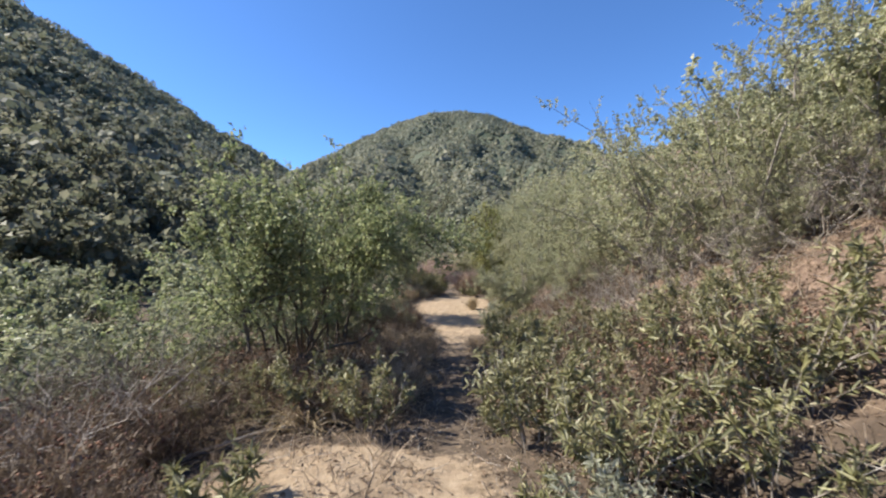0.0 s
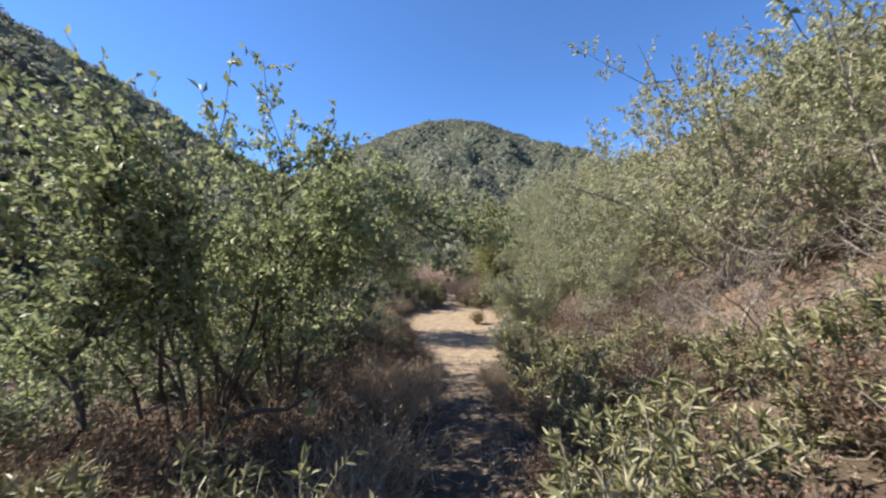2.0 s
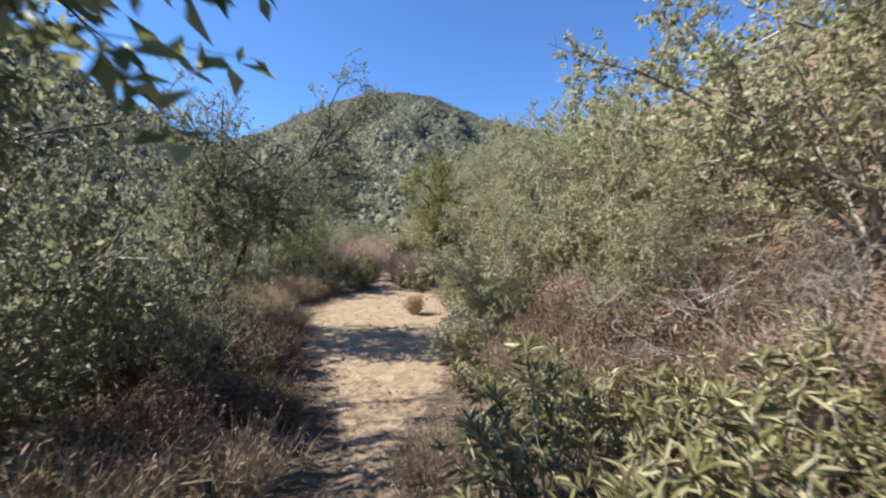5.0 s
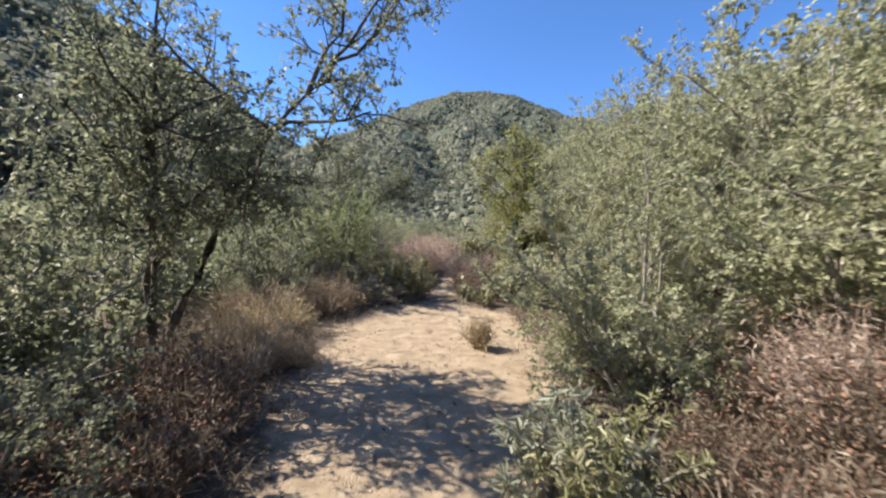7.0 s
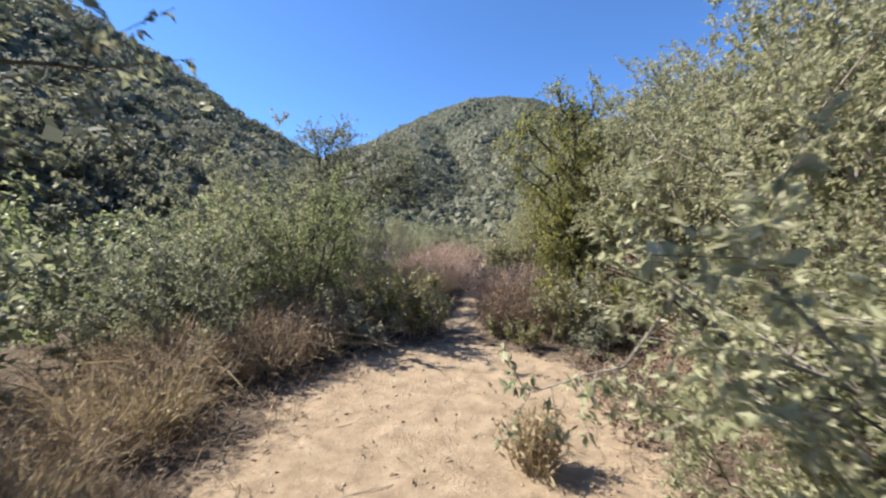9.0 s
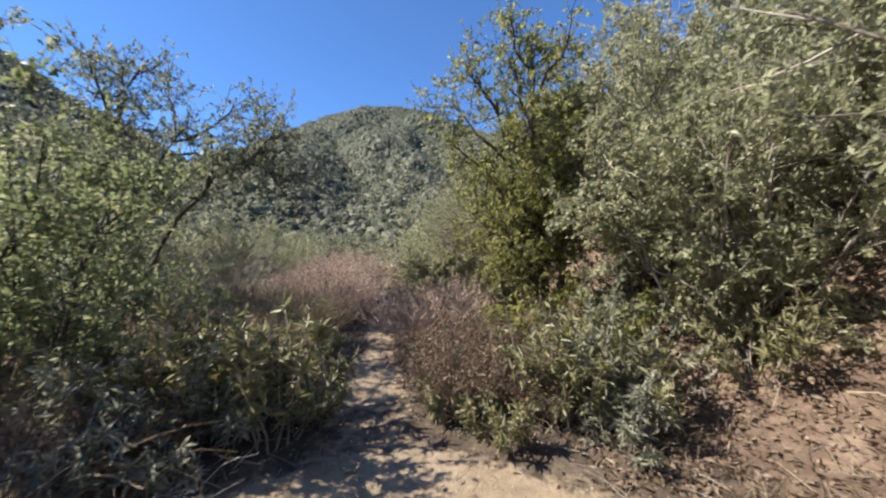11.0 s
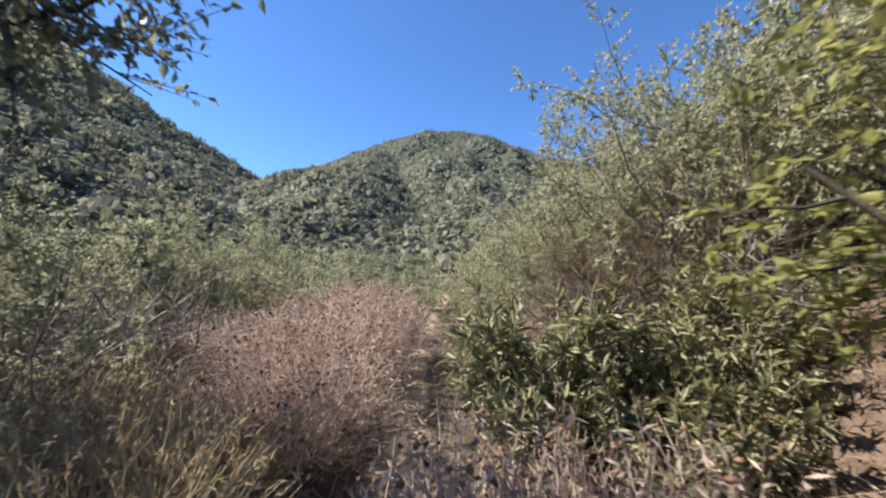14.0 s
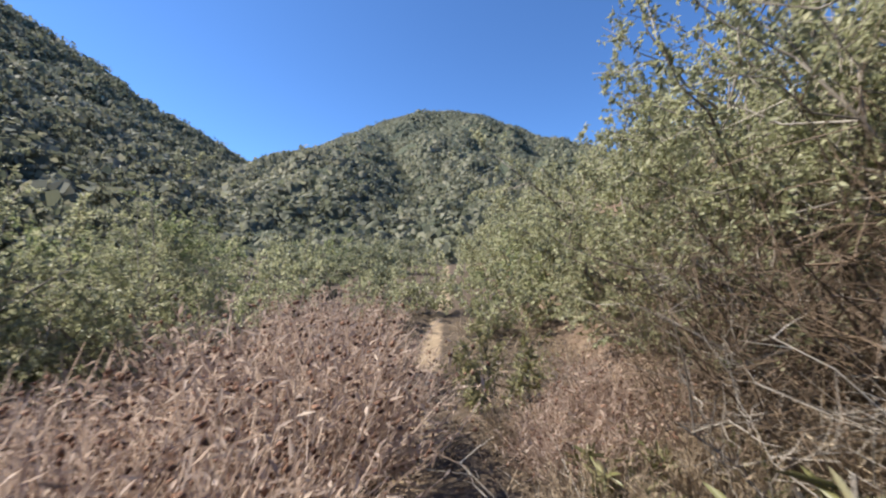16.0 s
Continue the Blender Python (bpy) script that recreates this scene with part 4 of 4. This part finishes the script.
# slopes farther out
rs = random.Random(9)
for x, y, s in ((7.2, 9.2, 1.2), (8.4, 11.4, 1.3), (7.6, 6.2, 1.2), (9.2, 8.0, 1.3), (6.9, 13.2, 1.2), (7.4, 3.6, 1.1), (6.6, 16.0, 1.2), (7.2, 19.0, 1.3), (6.4, 22.4, 1.3), (7.0, 25.6, 1.3), (5.6, 27.5, 1.1), (3.4, 29.0, 0.9), (3.9, 32.0, 1.0), (4.4, 36.0, 1.1), (4.7, 26.6, 1.0), (5.6, 30.5, 1.2), (3.2, 40.0, 1.1), (5.0, 44.0, 1.3)):
    again(far_willow, x, y, s, rs.uniform(0, 360))
for k in range(14):
    x, y = rs.uniform(6.8, 17), rs.uniform(0, 44)
    again(far_willow, x, y, rs.uniform(0.9, 1.3), rs.uniform(0, 360))
for k in range(44):
    x, y = rs.uniform(-22, -6.0), (rs.uniform(2, 16) if k % 2 else rs.uniform(3, 42))
    again(far_dusky if k % 2 else far_green, x, y, rs.uniform(0.7, 1.0), rs.uniform(0, 360))
for k in range(16):
    x, y = rs.uniform(-9, 9), rs.uniform(29, 48)
    again((far_willow, far_green, far_dusky)[k % 3], x, y, rs.uniform(0.7, 1.0), rs.uniform(0, 360))
for x, y, s in ((-1.8, 27.6, 0.5), (-0.6, 28.4, 0.45), (1.5, 27.8, 0.5), (0.4, 30.0, 0.6), (2.6, 28.6, 0.7), (-2.6, 29.4, 0.7), (-30, 20, 1.2), (-24, 14, 1.0), (-27, 28, 1.1), (-22, 24, 1.0), (-34, 36, 1.3), (-28, 42, 1.2), (-21, 33, 1.1), (-35, 26, 1.3)):
    again(far_willow if x > -3 else far_dusky, x, y, s, rs.uniform(0, 360))

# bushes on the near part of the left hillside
hill_bush = put(shrub("hillside_bush", 44, 1.7, 1.5, 0.26, HAZED_SCRUB_LEAF, "grey-green rounded chaparral bush on the hillside", stems=6, branches=3, twigs=3, per=7, slim=0.65, tw=0.45, far=True), -26, 18)
V_, U_ = LH[0].shape
placed = 0
while placed < 290:
    i_, j_ = rs.randrange(V_), rs.randrange(U_)
    x, y, z = LH[0][i_, j_], LH[1][i_, j_], LH[2][i_, j_]
    d_ = math.hypot(x, y - 12)
    if d_ > (34 if placed < 110 else 68) or y < 4 or x > -13 or rs.random() > 1.25 - d_ / 80:
        continue
    s_ = rs.uniform(0.8, 1.6) if d_ < 34 else rs.uniform(0.6, 1.35)
    copy_thing(hill_bush, Matrix.Identity(4)).matrix_basis = Matrix.LocRotScale((x + rs.uniform(-0.8, 0.8), y + rs.uniform(-0.8, 0.8), max(z, ground_at(x, y)) - 0.35), Euler((0, 0, rs.uniform(0, 6.28))), (s_, s_, s_ * rs.uniform(0.8, 1.1)))
    placed += 1

# what lies and grows all over the ground
rng = np.random.default_rng(77)


def scattered(n, x0, x1, y0, y1, clear):
    """Places on the ground, thinned over the bare sand."""
    x, y = rng.uniform(x0, x1, n), rng.uniform(y0, y1, n)
    c, w = np.interp(y, TRAIL_Y, TRAIL_X), np.interp(y, TRAIL_Y, TRAIL_W)
    off = np.abs(x - c) / (w + 0.05)
    ok = rng.uniform(size=n) < np.clip((off - 0.7) / 0.8, clear, 1)
    return np.stack([x[ok], y[ok], height(x[ok], y[ok])], -1)


def grass_cover(n, blades):
    p = scattered(n, -6, 6, 0.2, 29, 0.0)
    base = np.repeat(p, blades, 0) + rng.normal(size=(len(p) * blades, 3)) * np.array([0.05, 0.05, 0.0])
    d = rng.normal(size=(len(base), 3)) * np.array([0.6, 0.6, 0.25]) + np.array([0, 0, 0.75])
    L = rng.uniform(0.08, 0.36, (len(base), 1)) * np.repeat(rng.uniform(0.5, 1.2, (len(p), 1)), blades, 0)
    d = unit(d)
    s = np.array([0, 0.55, 1.0])[None, :, None]
    lines = base[:, None] + d[:, None] * L[:, None] * s
    lines[:, 2, :2] += rng.normal(size=(len(base), 2)) * L * 0.3
    lines[:, 2, 2] -= L[:, 0] * rng.uniform(0, 0.5, len(base))
    return ribbons(lines, 0.004, 0.001, rng)


tagged(new("dry_grass", mesh_from("dry_grass", *grass_cover(8500, 6), UNDER)), "short dry brown grass over the ground", "grass", kind="stuff")


def flat_leaves(n, size, clear, x0=-4, x1=5):
    p = scattered(n, x0, x1, 0.8, 27, clear)
    d = unit(rng.normal(size=(len(p), 3)) * np.array([1, 1, 0.25]))
    lines = np.stack([p + np.array([0, 0, 0.012]), p + np.array([0, 0, 0.012]) + d * size * 0.2], 1)
    return leaves_on(rng, lines, 1, size, size * 0.36, 0.0, 0.12, 0.0)


tagged(new("leaf_litter", mesh_from("leaf_litter", *flat_leaves(38000, 0.055, 0.16), LITTER)), "fallen brown and bleached leaves on the soil", "leaf litter", kind="stuff")


def fallen_twigs(n):
    p = scattered(n, -4, 5, 0.8, 27, 0.08) + np.array([0, 0, 0.01])
    a = rng.uniform(0, 6.28, n)[:len(p)]
    L = rng.uniform(0.06, 0.4, (len(p), 1))
    d = np.stack([np.cos(a), np.sin(a), rng.uniform(-0.05, 0.3, len(p))], -1)
    lines = np.stack([p, p + d * L * 0.5 + rng.normal(size=p.shape) * 0.015, p + d * L], 1)
    return tubes(lines, 0.004, 0.0015, 3)


tagged(new("fallen_twigs", mesh_from("fallen_twigs", *fallen_twigs(3000), TWIG)), "grey fallen twigs on the ground", "twigs", kind="stuff")


def loose_leaves(n, x0, x1, y0, y1, size):
    x, y = rng.uniform(x0, x1, n), rng.uniform(y0, y1, n)
    p = np.stack([x, y, height(x, y) + 0.012], -1)
    d = unit(rng.normal(size=(n, 3)) * np.array([1, 1, 0.35]))
    return leaves_on(rng, np.stack([p, p + d * size * 0.2], 1), 1, size, size * 0.36, 0.0, 0.15, 0.0)


tagged(new("bank_litter", mesh_from("bank_litter", *joined(loose_leaves(16000, 1.7, 5.0, 14.5, 20.5, 0.06), loose_leaves(12000, 2.2, 6.8, 3.0, 10.5, 0.06)), LITTER)), "thick fallen leaves on the reddish bank", "leaf litter", kind="stuff")


def pebbles(n):
    p = scattered(n, -1.5, 2.5, 0.8, 22, 0.8)
    s = rng.uniform(0.004, 0.016, (len(p), 1, 1))
    octa = np.array([[1, 0, 0], [-1, 0, 0], [0, 1, 0], [0, -1, 0], [0, 0, 0.6], [0, 0, -0.6]], float)
    v = (p[:, None] + octa[None] * s + rng.normal(size=(len(p), 6, 3)) * s * 0.3).reshape(-1, 3)
    tri = np.array([[0, 2, 4], [2, 1, 4], [1, 3, 4], [3, 0, 4], [2, 0, 5], [1, 2, 5], [3, 1, 5], [0, 3, 5]])
    return v, ((np.arange(len(p)) * 6)[:, None, None] + tri[None]).reshape(-1, 3)


tagged(new("pebbles", mesh_from("pebbles", *pebbles(3500), STONE)), "small stones and crumbs on the sand", "pebbles", kind="stuff")


def fallen_branch(seed, x, y, turn, length):
    """A crooked dead branch lying on the ground."""
    r_ = np.random.default_rng(seed)
    root = tagged(new("fallen_branch"), "grey dead branch lying on the ground", "branch", "fallen branches")
    t = np.linspace(0, 1, 8)
    a = radians(turn)
    px_, py_ = x + np.cos(a) * t * length + r_.normal(size=8) * 0.03, y + np.sin(a) * t * length + r_.normal(size=8) * 0.03
    line = np.stack([px_, py_, height(px_, py_) + 0.02 + 0.05 * t], -1)[None]
    line = line - line[0, 0]
    root.location = (x, y, ground_at(x, y) + 0.02)
    part("bough", tubes(line, 0.022, 0.008, 6), TWIG, root, smooth=True)
    part("brushwood", tubes(grow(r_, line, 9, 0.3, 1.0, 0.35, 0.5, 0.15, 4, 0.08), 0.007, 0.002, 3), TWIG, root, kind="stuff")
    return root


for k, (x, y, a, l) in enumerate(((3.0, 17.1, 10, 1.1), (-2.6, 16.2, 20, 1.3), (-2.2, 3.4, 35, 1.2), (2.6, 8.4, 40, 1.4), (3.3, 7.0, 30, 1.5), (-2.2, 21.0, -20, 1.2), (2.6, 23.2, 60, 1.0))):
    fallen_branch(90 + k, x, y, a, l)
